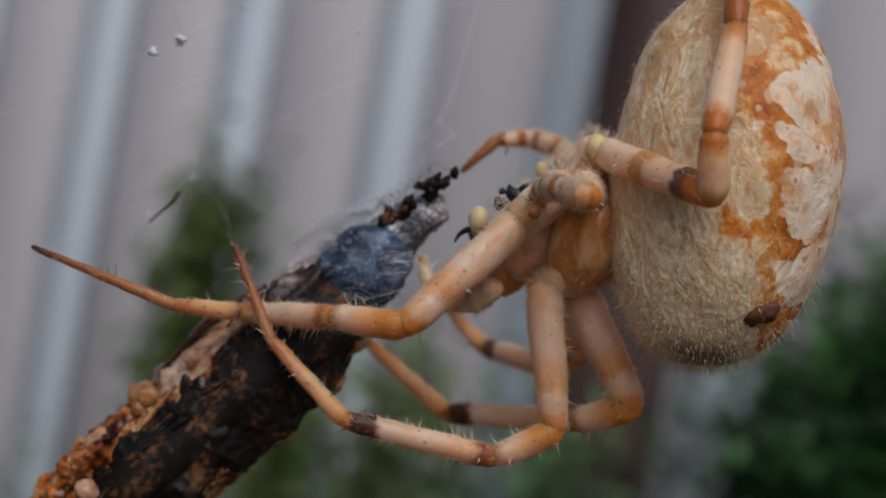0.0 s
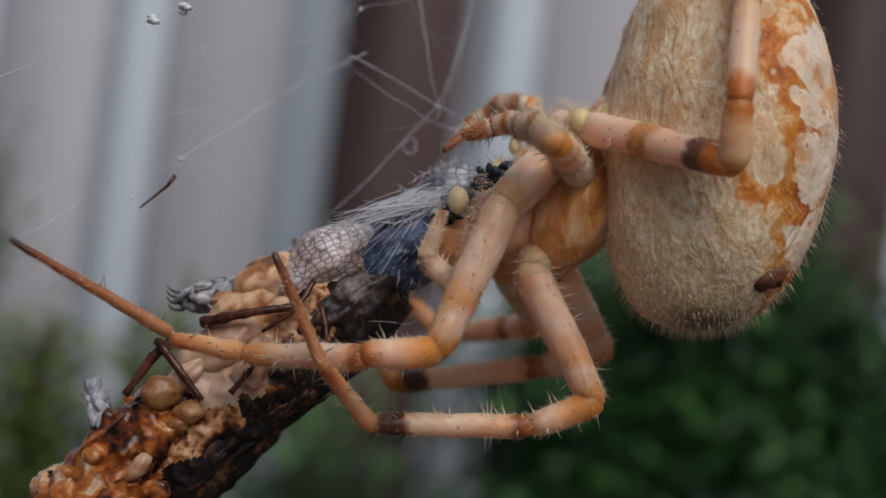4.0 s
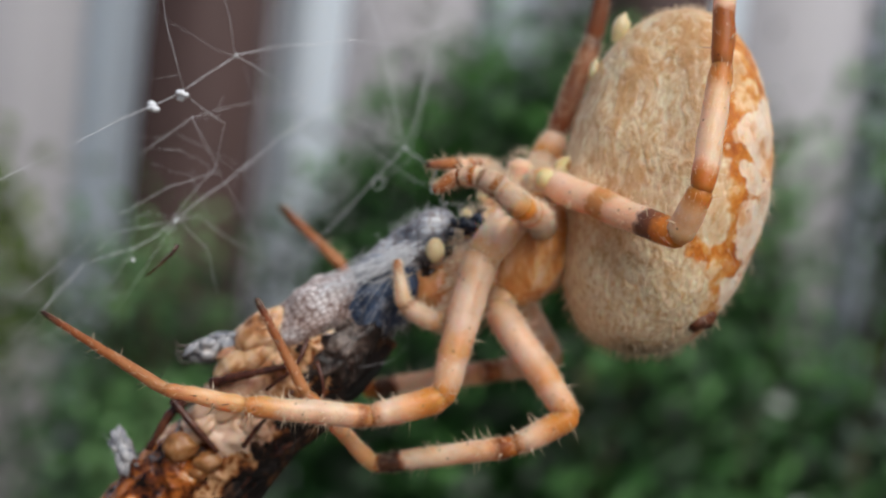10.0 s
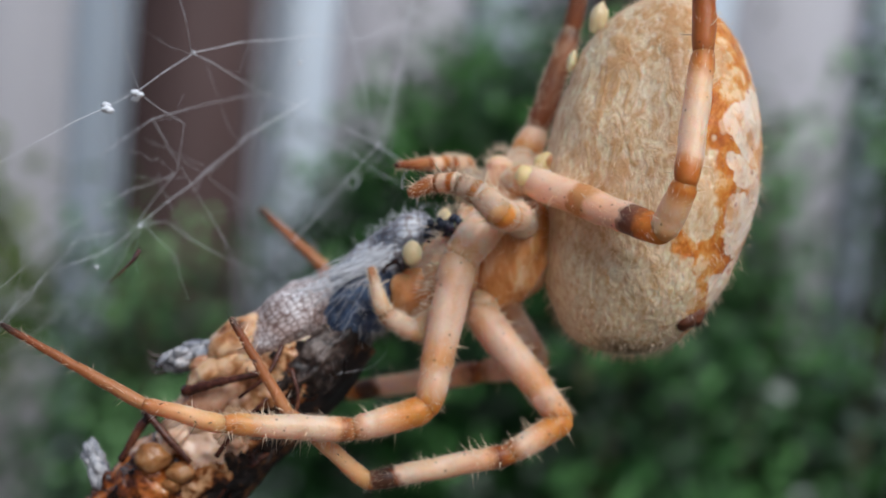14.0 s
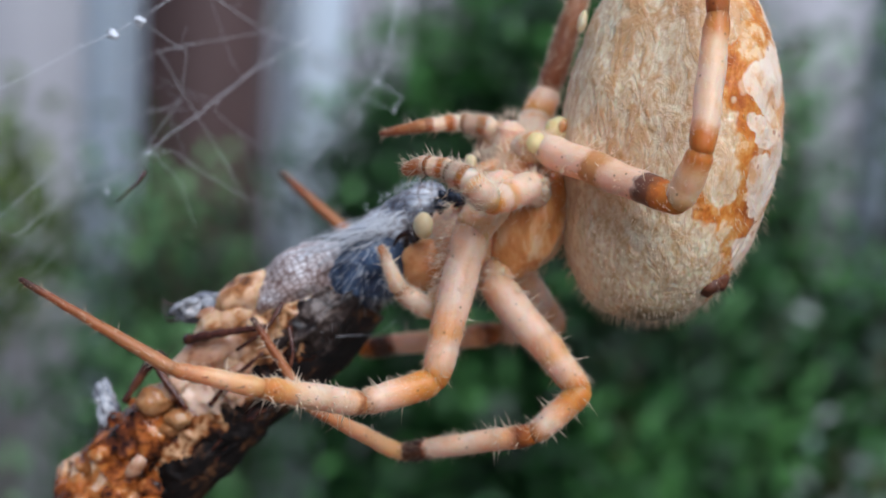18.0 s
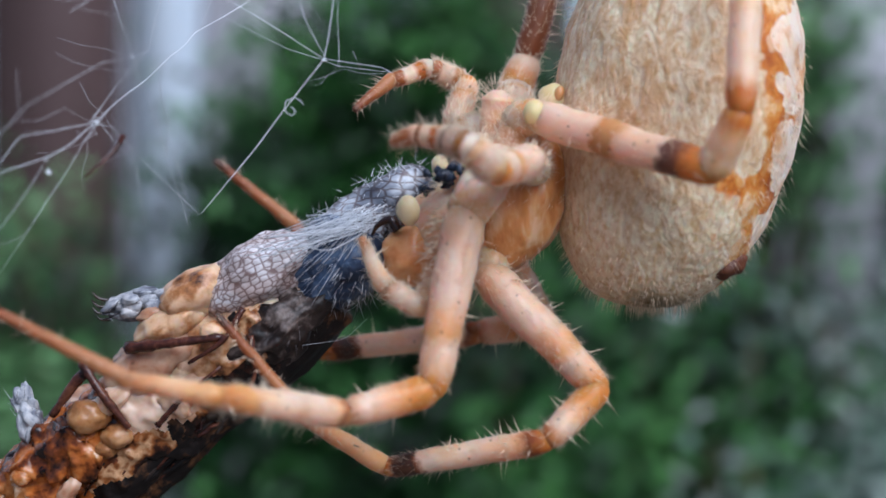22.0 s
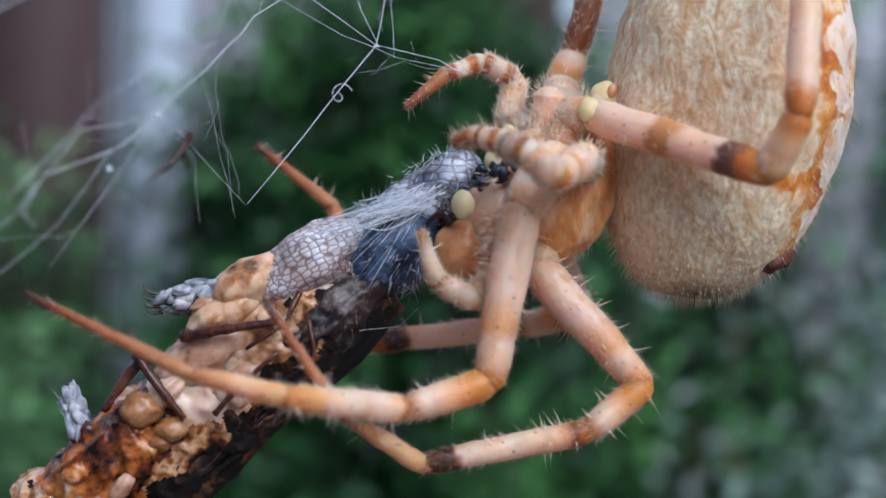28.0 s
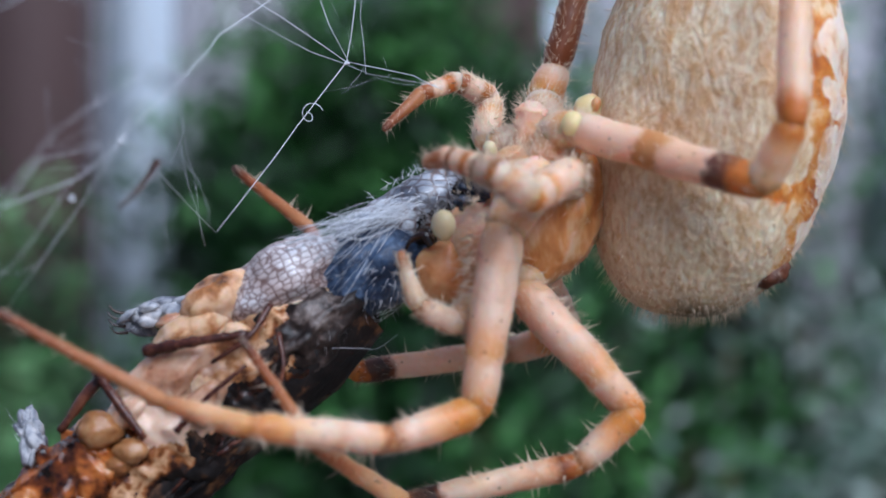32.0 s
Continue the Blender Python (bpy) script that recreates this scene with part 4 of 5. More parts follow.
    for i in range(22):
        p = mm((0.44, -0.85, 0.82)).lerp(mm((1.48, -0.85, 1.04)), random.random()) + Vector((random.uniform(-0.35, 0.35), random.uniform(-0.3, 0.3), random.uniform(-0.35, 0.35))) * MM
        d = Vector((random.uniform(-1, 1), random.uniform(-0.6, 0.2), random.uniform(-1, 0.6))).normalized() * random.uniform(0.25, 0.5) * MM
        tube(bm, [p - d * 0.5, p, p + d * 0.6], [0.08 * MM, 0.15 * MM, 0.03 * MM], 7, wob=0.3)
    tagged(part("mouth_fringe", bm, M_SOOT, head, "dark crumpled bits about the mouth"), kind="stuff")
    # the plate between the hips, and the hips as smooth barrels with a rim at the free end
    bm = bmesh.new()
    blob(bm, mm((2.35, 0.75, 0.85)), (1.15 * MM, 1.2 * MM, 1.25 * MM), 0.06, rings=26, sides=32)
    part("sternum", bm, M_PROSOMA, SPIDER, "smooth pinkish orange plate between the hips")
    for a, b, r, n in (((3.00, 0.20, 1.05), (3.88, -0.12, 2.78), 0.66, 160), ((2.85, 1.20, 1.80), (3.15, 1.10, 3.40), 0.54, 420), ((1.75, 0.30, 0.70), (1.30, 0.10, 1.15), 0.60, 260), ((2.30, 0.55, 1.35), (2.05, 0.40, 2.05), 0.55, 320), ((3.45, 2.30, 2.30), (3.70, 2.30, 3.30), 0.60, 160)):
        a, b = mm(a), mm(b)
        d = b - a
        bm = bmesh.new()
        prof = ((-0.12, 0.55), (0.0, 0.86), (0.2, 1.0), (0.45, 1.03), (0.7, 0.98), (0.84, 0.95), (0.89, 1.03), (0.95, 1.02), (0.98, 0.86), (1.04, 0.7), (1.12, 0.35))
        tube(bm, [a + d * t for t, _ in prof], [r * MM * k for _, k in prof], 28, flat=0.92)
        for i in range(n):
            q = d.orthogonal().normalized()
            q = Matrix.Rotation(random.uniform(0, 2 * math.pi), 3, d.normalized()) @ q
            base = a + d * random.uniform(0.1, 1.0) + q * r * 0.97 * MM
            hair(bm, base, base + (q + d.normalized() * random.uniform(0, 1.2)).normalized() * random.uniform(0.15, 0.5) * MM, 0.010 * MM)
        for i in range(n // 2):
            q = Vector((random.gauss(0, 1), random.gauss(-0.3, 1), random.gauss(0, 1))).normalized()
            if q.dot(d) > 0:
                base = b + q * r * 0.8 * MM
                hair(bm, base, base + (q + d.normalized() * 0.5).normalized() * random.uniform(0.2, 0.5) * MM, 0.010 * MM)
        part("coxa", bm, [M_COXA, M_BRISTLE], SPIDER, "smooth translucent peach hip joint")
    for p, sz, m, lab in (((3.87, -1.30, 2.68), (0.34, 0.30, 0.40), M_YELLOW, "yellow knob at the hind hip"), ((4.80, 0.25, 3.12), (0.50, 0.4, 0.52), M_YELLOW, "pale yellow swelling at the waist"), ((4.95, -0.08, 3.25), (0.17, 0.14, 0.26), M_JAW, "brown spot at the waist")):
        bm = bmesh.new()
        blob(bm, mm(p), tuple(q * MM for q in sz), 0.08, Matrix.Rotation(radians(20), 3, "Y"), rings=16, sides=20)
        part("swelling", bm, m, SPIDER, lab)
    for p, z, m in (((5.89, 0.40, 7.06), (0.17, 0.2, 0.42), M_BEAD), ((6.96, 0.50, 8.63), (0.34, 0.3, 0.62), M_BEAD)):
        bm = bmesh.new()
        blob(bm, mm(p), tuple(q * MM for q in z), 0.2, Matrix.Rotation(radians(18), 3, "Y"))
        part("tubercle", bm, m, SPIDER, "small pale lobe")
    # waist
    bm = bmesh.new()
    tube(bm, smooth_path([mm((4.05, 1.00, 0.92)), mm((4.62, 1.10, 1.26)), mm((5.53, 1.20, 1.48))]), [0.6 * MM] * 13, 12)
    part("waist", bm, M_COXA, SPIDER)


body()


def abdomen():
    c = mm((8.51, 0.70, 2.87))
    bm = bmesh.new()
    rings, sides = 72, 84
    grid = []
    for i in range(rings + 1):
        t = math.pi * i / rings
        z = -math.cos(t)
        row = []
        rad = max(0.0, math.sin(t)) ** (0.76 if z < 0 else 0.96)
        for k in range(sides):
            a = 2 * math.pi * k / sides
            x, y = math.cos(a) * rad, math.sin(a) * rad
            # an egg, fuller on the belly side, leaning over towards its upper end
            d = Vector((x * (3.52 if x > 0 else 4.49) + 0.5 * z + 0.565 * (1 - z * z) + 0.09, y * 4.0, z * 6.83 - 0.235))
            w = 0.11 * noise.noise(d * 0.55) + 0.05 * noise.noise(d * 1.5) + 0.018 * noise.noise(d * 3.5)
            row.append(bm.verts.new((d + Vector((x, y, 0)) * w * 1.5) * MM))
        grid.append(row)
    for a, b in zip(grid, grid[1:]):
        for k in range(sides):
            bm.faces.new((a[k], a[(k + 1) % sides], b[(k + 1) % sides], b[k]))
    bmesh.ops.remove_doubles(bm, verts=bm.verts, dist=0.00001)
    ab = part("abdomen", bm, M_ABDOMEN, SPIDER, "swollen cream abdomen with a scalloped rust band", Matrix.Translation(c))
    # fine down all over it
    me = ab.data
    bm = bmesh.new()
    vs = [v for v in me.vertices if v.co.y < 0.0022]
    for i in range(3600):
        v = random.choice(vs)
        n = v.normal
        low = v.co.z < 0
        base = v.co + Vector((random.uniform(-0.15, 0.15), random.uniform(-0.15, 0.15), random.uniform(-0.15, 0.15))) * MM - n * 0.02 * MM
        tip = base + (n + Vector((-0.1, 0, -0.9)) + Vector((random.uniform(-0.4, 0.4),) * 3)).normalized() * random.uniform(0.15, 0.42) * MM * (1.3 if low else 0.7)
        hair(bm, base, tip, 0.0125 * MM, 0)
    tagged(part("down", bm, M_BRISTLE, ab, "fine pale hairs"), kind="stuff")
    # spinnerets
    bm = bmesh.new()
    for d in ((0, 0.14, 0), (0.35, 0.34, 0.12), (-0.25, 0.26, 0.02)):
        blob(bm, (SPINNERET + Vector(d)) * MM, (0.44 * MM, 0.40 * MM, 0.34 * MM), 0.25, Matrix.Rotation(radians(-35), 3, "Y"), rings=14, sides=18)
    part("spinneret", bm, M_SPINN, ab, "dark brown spinnerets")
    return ab


ABDOMEN = abdomen()

# ---- the prey ----
PREY = tagged(new("prey_insect"), "dead insect bundled in silk, brown with a dark blue thorax", "insect")
PREY.matrix_basis = TILT


def along(a, b, s, off=(0, 0, 0)):
    return Vector(a).lerp(Vector(b), s) * MM + Vector(off) * MM


HEAD, TAIL = (-0.32, 1.60, 0.48), (-13.63, 1.20, -12.79)


def prey():
    ax = (Vector(TAIL) - Vector(HEAD)).normalized()
    turn = ax.to_track_quat("X", "Y").to_matrix()
    # long body, ragged and ridged
    bm = bmesh.new()
    n = 260
    pts, rs = [], []
    for i in range(n + 1):
        s = i / n
        pts.append(along(HEAD, TAIL, 0.2 + 0.8 * s))
        rs.append(MM * (1.2 + 0.92 * min(1, s * 5) + 0.10 * math.sin(s * 42)) * (1 if s < 0.96 else 0.75))
    tube(bm, pts, rs, 120)
    for v in bm.verts:
        q = v.co / MM
        out = (v.co - mm(HEAD)) - ax * (v.co - mm(HEAD)).dot(ax)
        out.normalize()
        k = 0.30 * noise.noise(q * 0.8) + 0.26 * (0.4 - abs(noise.noise(q * 1.5 + Vector((3, 7, 1))))) + 0.09 * noise.noise(q * 3.2) + 0.03 * noise.noise(q * 8.0)
        v.co += out * k * MM
    low = Vector((0.75, 0.0, -0.66))
    for f in bm.faces:
        c = f.calc_center_median()
        q = c / MM
        t = (c - mm(HEAD)).dot(ax) / (mm(TAIL) - mm(HEAD)).length
        out = ((c - mm(HEAD)) - ax * (c - mm(HEAD)).dot(ax)).normalized()
        u = out.dot(low) + 0.55 * noise.noise(q * 0.7) + 0.1 * noise.noise(q * 1.6)
        w = t + 0.12 * noise.noise(q * 0.9 + Vector((4, 4, 4)))
        if u > 0.62:
            f.material_index = 0
        elif u > 0.2:
            f.material_index = 1
        else:
            f.material_index = 2 if w < 0.47 else (3 if w < 0.66 else 4)
        if noise.noise(q * 0.9 + Vector((9, 1, 5))) > 0.48:
            f.material_index = 0
    part("body", bm, [M_PREYDARK, M_PREY, M_TAN, M_FOLD, M_FLESH], PREY, "torn wet body, tan and rust with black fibres")
    # black underside plate
    bm = bmesh.new()
    side = Vector((0.62, -0.35, -0.70)).normalized()
    tube(bm, [along(HEAD, TAIL, 0.22 + 0.06 * i) + side * (0.75 + 0.06 * i) * MM for i in range(11)], [MM * r for r in (1.2, 1.4, 1.5, 1.4, 1.3, 1.22, 1.22, 1.25, 1.25, 1.2, 1.0)], 26, wob=0.13)
    part("underside", bm, M_PREYDARK, PREY, "black bristly underside")
    # thorax, dark blue and hairy
    bm = bmesh.new()
    c = mm((-2.41, 0.90, -1.77))
    blob(bm, c, (2.0 * MM, 1.45 * MM, 1.55 * MM), 0.2, turn, rings=24, sides=30, freq=2.0)
    for i in range(500):
        d = Vector((random.gauss(0, 1), random.gauss(-0.5, 0.8), random.gauss(0.1, 1))).normalized()
        base = c + d * 1.5 * MM
        hair(bm, base, base + (d * 0.5 + ax * random.uniform(-0.3, 0.9)).normalized() * random.uniform(0.3, 0.8) * MM, 0.014 * MM, random.choice((1, 1, 2)))
    part("thorax", bm, [M_BLUE, M_GREYFUZZ, M_SILK], PREY, "dark blue hairy thorax under silk")
    # neck, silver-grey
    bm = bmesh.new()
    tube(bm, smooth_path([mm((-2.33, 1.00, -1.32)), mm((-1.39, 0.90, -0.11)), mm((-0.54, 1.00, 0.69)), mm((0.18, 1.40, 1.20))], 4), [MM * r for r in (1.2, 1.15, 1.1, 1.04, 0.98, 0.93, 0.88, 0.84, 0.80, 0.77, 0.72, 0.62, 0.45)], 20, wob=0.1)
    for i in range(220):
        t = random.random()
        base = mm((-1.88, 0.90, -0.42)).lerp(mm((0.13, 1.00, 1.25)), t) + Vector((random.gauss(0, 1), random.uniform(-1, 0), random.gauss(0, 1))).normalized() * (1.2 - 0.45 * t) * MM
        hair(bm, base, base + Vector((random.uniform(-0.4, 0.4), random.uniform(-0.3, 0), random.uniform(-0.1, 0.4))) * MM, 0.012 * MM, 1)
    part("neck", bm, [M_NECK, M_SILK], PREY, "silver grey netted neck")
    # crumpled dark fringe by the jaws
    bm = bmesh.new()
    for i in range(26):
        p = mm((1.24, 0.40, 1.39)).lerp(mm((-0.86, 0.00, -0.81)), random.random()) + Vector((random.uniform(-0.3, 0.3), random.uniform(-0.3, 0.3), random.uniform(-0.3, 0.3))) * MM
        d = Vector((random.uniform(-1, 1), random.uniform(-0.6, 0.2), random.uniform(-0.4, 1))).normalized() * random.uniform(0.3, 0.7) * MM
        tube(bm, [p - d * 0.5, p, p + d * 0.6], [0.12 * MM, 0.2 * MM, 0.04 * MM], 7, wob=0.3)
    for i in range(160):
        base = mm((1.23, 0.20, 1.39)).lerp(mm((-0.85, -0.20, -0.81)), random.random()) + Vector((random.uniform(-0.35, 0.35), random.uniform(-0.4, 0.1), random.uniform(-0.35, 0.35))) * MM
        hair(bm, base, base + Vector((random.uniform(-0.5, 0.5), random.uniform(-0.4, 0), random.uniform(-0.1, 0.6))) * MM, 0.014 * MM, 1)
    tagged(part("fringe", bm, [M_PREYDARK, M_GREYFUZZ], PREY, "dark crumpled hairy fringe"), kind="stuff")
    # the netted dome
    bm = bmesh.new()
    blob(bm, (0, 0, 0), (2.2 * MM, 1.55 * MM, 1.16 * MM), 0.16, None, rings=36, sides=48)
    part("wing_case", bm, M_WING, PREY, "pale dome netted with brown veins", Matrix.Translation(mm((-4.97, 0.55, -2.46))) @ Matrix.Rotation(radians(-32), 4, "Y"))
    # crushed grey flank below the dome
    bm = bmesh.new()
    blob(bm, mm((-4.24, 0.30, -4.22)), (2.1 * MM, 1.1 * MM, 1.25 * MM), 0.35, turn, rings=26, sides=34, freq=2.6)
    flank = part("flank", bm, M_FLANK, PREY, "crushed dark grey flank")
    bm = bmesh.new()
    for i in range(70):
        d = Vector((random.gauss(0, 1), random.uniform(-1, 0), random.gauss(0, 1))).normalized()
        base = mm((-4.28, 0.20, -4.06)) + Vector((d.x * 1.3, d.y * 1.05, d.z * 1.0)) * MM
        hair(bm, base, base + (d + ax * 0.8).normalized() * random.uniform(0.12, 0.4) * MM, 0.01 * MM, 0)
    tagged(part("flank_hair", bm, M_GREYFUZZ, flank), kind="stuff")
    # waxy tan folds behind the dome
    for p, sz, r in (((-7.11, 0.30, -3.34), (1.4, 1.2, 0.8), -38), ((-7.76, -0.10, -4.36), (1.35, 0.9, 0.62), -32), ((-6.12, -0.90, -4.29), (0.42, 0.35, 0.3), 0)):
        bm = bmesh.new()
        got = blob(bm, mm(p), tuple(q * MM for q in sz), 0.16, Matrix.Rotation(radians(r), 3, "Y"), rings=26, sides=36, freq=1.9)
        for v in got:
            v.co += Vector((1, 1, 1)) * 0.05 * MM * noise.noise(v.co / MM * 3.0)
        part("fold", bm, M_TAN, PREY, "waxy tan fold")
    # smooth pinkish fold under the front leg
    for p, sz, r in (((-8.30, -0.55, -5.71), (1.7, 0.6, 0.75), -34), ((-7.08, -0.55, -6.54), (1.0, 0.5, 0.5), -42), ((-6.92, -1.05, -6.86), (0.3, 0.25, 0.42), -30), ((-9.33, -0.80, -6.94), (0.9, 0.45, 0.4), -45)):
        bm = bmesh.new()
        got = blob(bm, mm(p), tuple(q * MM for q in sz), 0.18, Matrix.Rotation(radians(r), 3, "Y"), rings=26, sides=36, freq=1.4)
        for v in got:
            q = v.co / MM
            v.co += Vector((1, 1, 1)) * MM * (0.05 * noise.noise(q * 2.5) + 0.03 * noise.noise(q * 6))
        part("fold", bm, M_FOLD, PREY, "smooth pinkish cream fold")
    # wet orange flesh of the tail end
    bm = bmesh.new()
    q = smooth_path([mm((-9.98, 0.60, -8.31)), mm((-10.45, 0.20, -8.91)), mm((-11.20, 0.10, -9.88)), mm((-12.77, 0.20, -11.88))], 16)
    tube(bm, q, [MM * (0.75 + 0.75 * min(1, i / 14)) for i in range(len(q))], 48)
    for v in bm.verts:
        w = v.co / MM
        for f, amp in ((0.9, 0.36), (2.2, 0.34), (5.0, 0.14)):
            v.co += Vector((noise.noise(w * f), noise.noise(w * f + Vector((5, 2, 8))), noise.noise(w * f + Vector((9, 4, 1))))) * amp * MM
    part("torn_side", bm, M_FLESH, PREY, "torn wet orange and cream flesh")
    # fibres drawn out along the lower side
    fib = [bmesh.new() for _ in range(3)]
    for i in range(240):
        s0 = random.uniform(0.42, 0.95)
        a = random.gauss(-0.1, 0.45)
        o = (Vector((0.60, -0.55, -0.62)) + Vector((0.45, 0.5, 0.3)) * a).normalized()
        rad = 2.12 if random.random() < 0.7 else 1.9
        n = 6
        ln = random.uniform(0.05, 0.22)
        p = [along(HEAD, TAIL, s0 + ln * j / n) + o * (rad + 0.12 * math.sin(j + i)) * MM + Vector((random.gauss(0, 0.05), random.gauss(0, 0.05), random.gauss(0, 0.05))) * MM for j in range(n + 1)]
        w = random.uniform(0.03, 0.10) * MM
        tube(fib[random.choice((0, 0, 0, 1, 1, 2))], p, [w * (0.3 + math.sin(math.pi * (j + 0.5) / (n + 1))) for j in range(n + 1)], 6, wob=0.2)
    for bm, m, l in zip(fib, (M_PREYDARK, M_SHELL, M_FLANK), ("black", "brown", "grey")):
        tagged(part("fibre", bm, m, PREY, l + " fibres along the body"), kind="stuff")
    # shards of bark-like skin lying over it
    for i in range(26):
        c = along(HEAD, TAIL, random.uniform(0.55, 0.98))
        a = random.uniform(-2.6, 0.3)
        o = (turn @ Vector((0, math.sin(a), math.cos(a))))
        p = c + Vector((o.x, -abs(o.y) - 0.15, o.z)).normalized() * random.uniform(1.85, 2.2) * MM
        d = (ax * random.choice((-1, 1)) + Vector((random.gauss(0, 0.5), random.gauss(0, 0.25), random.gauss(0, 0.5)))).normalized() * random.uniform(0.3, 0.95) * MM
        bm = bmesh.new()
        w = random.uniform(0.10, 0.26) * MM
        tube(bm, [p - d, p - d * 0.3 + Vector((0, -0.08 * MM, 0)), p + d * 0.4, p + d], [w * 0.4, w, w * 0.9, w * 0.25], 8, flat=random.uniform(0.4, 0.9), wob=0.25)
        part("shard", bm, random.choice((M_PREY, M_SHELL, M_PREYDARK, M_SHELL)), PREY)
    # amber balls
    for p, s in (((-10.04, -0.95, -7.52), 0.64), ((-9.00, -0.95, -8.08), 0.46), ((-9.35, -0.95, -8.55), 0.34)):
        bm = bmesh.new()
        blob(bm, mm(p), (s * MM * 1.1, s * MM, s * MM * 0.88), 0.22, rings=18, sides=24)
        part("ball", bm, M_BALL, PREY, "round amber ball")
    # wet rust-coloured tail end
    for i in range(9):
        bm = bmesh.new()
        p = mm((-10.50, -0.60, -8.98)) + Vector((random.uniform(-1.7, 1.2), random.uniform(-0.7, 0.5), random.uniform(-3.2, 0.9))) * MM
        blob(bm, p, (random.uniform(0.25, 0.7) * MM, random.uniform(0.25, 0.5) * MM, random.uniform(0.2, 0.45) * MM), 0.22, Matrix.Rotation(random.uniform(-1, 1), 3, "Y"), rings=16, sides=22, freq=1.8)
        part("lump", bm, (M_RUST, M_FOLD, M_RUST)[i % 3], PREY, "wet rust and cream lump")
    # frayed grey and white tufts on the upper side and by the tail: crumpled flakes, matted hair, a few dark hooks
    for c, n, spread, turn_y, lab in (((-8.75, 0.20, -3.75), 26, (1.15, 0.45, 0.34), -16, "frayed grey and white tuft with dark hooks"), ((-12.35, 0.10, -8.10), 20, (0.95, 0.35, 0.34), 70, "pale bluish tuft")):
        bm = bmesh.new()
        lean = Matrix.Rotation(radians(turn_y), 3, "Y")
        for i in range(n):
            p = mm(c) + lean @ (Vector((random.uniform(-1, 1) * spread[0], random.uniform(-1, 1) * spread[1], random.uniform(-1, 1) * spread[2])) * MM)
            blob(bm, p, (random.uniform(0.30, 0.62) * MM, random.uniform(0.14, 0.26) * MM, random.uniform(0.12, 0.24) * MM), 0.35, lean @ Euler((random.uniform(-0.7, 0.7), random.uniform(-0.4, 0.4), random.uniform(-0.6, 0.6))).to_matrix(), rings=12, sides=14, freq=2.4)
        for i in range(70):
            base = mm(c) + lean @ (Vector((random.uniform(-1, 1) * spread[0], random.uniform(-1.2, 0.5) * spread[1], random.uniform(-1.2, 1.2) * spread[2])) * MM)
            hair(bm, base, base + lean @ (Vector((random.uniform(-0.7, 0.3), random.uniform(-0.2, 0.2), random.uniform(-0.2, 0.2))) * MM), 0.011 * MM, random.choice((1, 2, 2, 2)))
        tuft = part("tuft", bm, [M_TUFT, M_SPINE, M_SILK], PREY, lab)
        if turn_y < 0:
            bm = bmesh.new()
            blob(bm, mm(c) + mm((0.45, -0.55, -0.30)), (0.50 * MM, 0.28 * MM, 0.26 * MM), 0.3, lean, rings=14, sides=18)
            part("flake", bm, M_FOLD, tuft, "cream flake")
            for k in range(4):
                bm = bmesh.new()
                o = mm(c) + lean @ (Vector((-1.2, random.uniform(-0.5, 0.2), -0.35 + 0.2 * k)) * MM)
                tube(bm, smooth_path([o, o + mm((-0.35, -0.1, -0.05 + 0.04 * k)), o + mm((-0.55, -0.15, 0.12 + 0.05 * k))], 4), [0.07 * MM * (1 - 0.09 * i) for i in range(9)], 7)
                part("hook", bm, M_FANG, tuft, "dark curved hook")
    # thin folded legs of the prey
    for pts, r in ((((-8.83, -1.20, -5.08), (-7.34, -1.40, -4.72), (-5.65, -1.30, -4.36)), 0.2), (((-10.31, -1.00, -5.75), (-9.60, -1.30, -6.50), (-8.55, -1.20, -7.69)), 0.17), (((-5.14, -1.00, -3.42), (-5.64, -1.40, -4.46), (-6.70, -1.40, -5.31)), 0.10), (((-7.54, -1.50, -7.43), (-6.78, -1.60, -6.46), (-5.64, -1.40, -5.31)), 0.10), (((-9.79, -0.90, -5.69), (-10.42, -1.00, -6.33), (-11.26, -0.90, -7.63)), 0.2), (((-4.81, -1.10, -4.27), (-4.53, -1.30, -5.33), (-4.80, -1.20, -6.30)), 0.08)):
        bm = bmesh.new()
        q = smooth_path([mm(p) for p in pts], 7)
        tube(bm, q, [r * MM * (1.1 - 0.5 * i / len(q)) * random.uniform(0.85, 1.15) for i in range(len(q))], 9, wob=0.12)
        part("prey_leg", bm, M_SHELL, PREY, "thin brown folded insect leg")
    # strands of silk wound over it
    bm = bmesh.new()
    for i in range(44):
        a = mm((-4.82, -1.00, -1.38)).lerp(mm((-3.14, -0.40, -0.63)), random.random()) + Vector((random.uniform(-0.4, 0.4), random.uniform(-0.6, 0.6), random.uniform(-0.5, 0.3))) * MM
        b = mm((-2.04, -0.60, -0.30)).lerp(mm((-0.85, -0.60, 0.24)), random.random()) + Vector((random.uniform(-0.3, 0.3), random.uniform(-0.3, 0.3), random.uniform(-0.6, 0.3))) * MM
        m = (a + b) / 2 + Vector((random.uniform(-0.2, 0.2), -0.3, random.uniform(-0.4, 0.3))) * MM
        tube(bm, smooth_path([a, m, b], 3), [random.choice((0.006, 0.009, 0.015)) * MM] * 7, 4)
    # a fan of pale strands from the mouth over the thorax
    ends = [mm(p) for p in ((-4.07, -0.10, -0.66), (-4.14, -0.50, -1.35), (-3.80, -0.75, -2.09), (-3.32, -0.80, -2.73), (-2.73, -0.60, -3.28))]
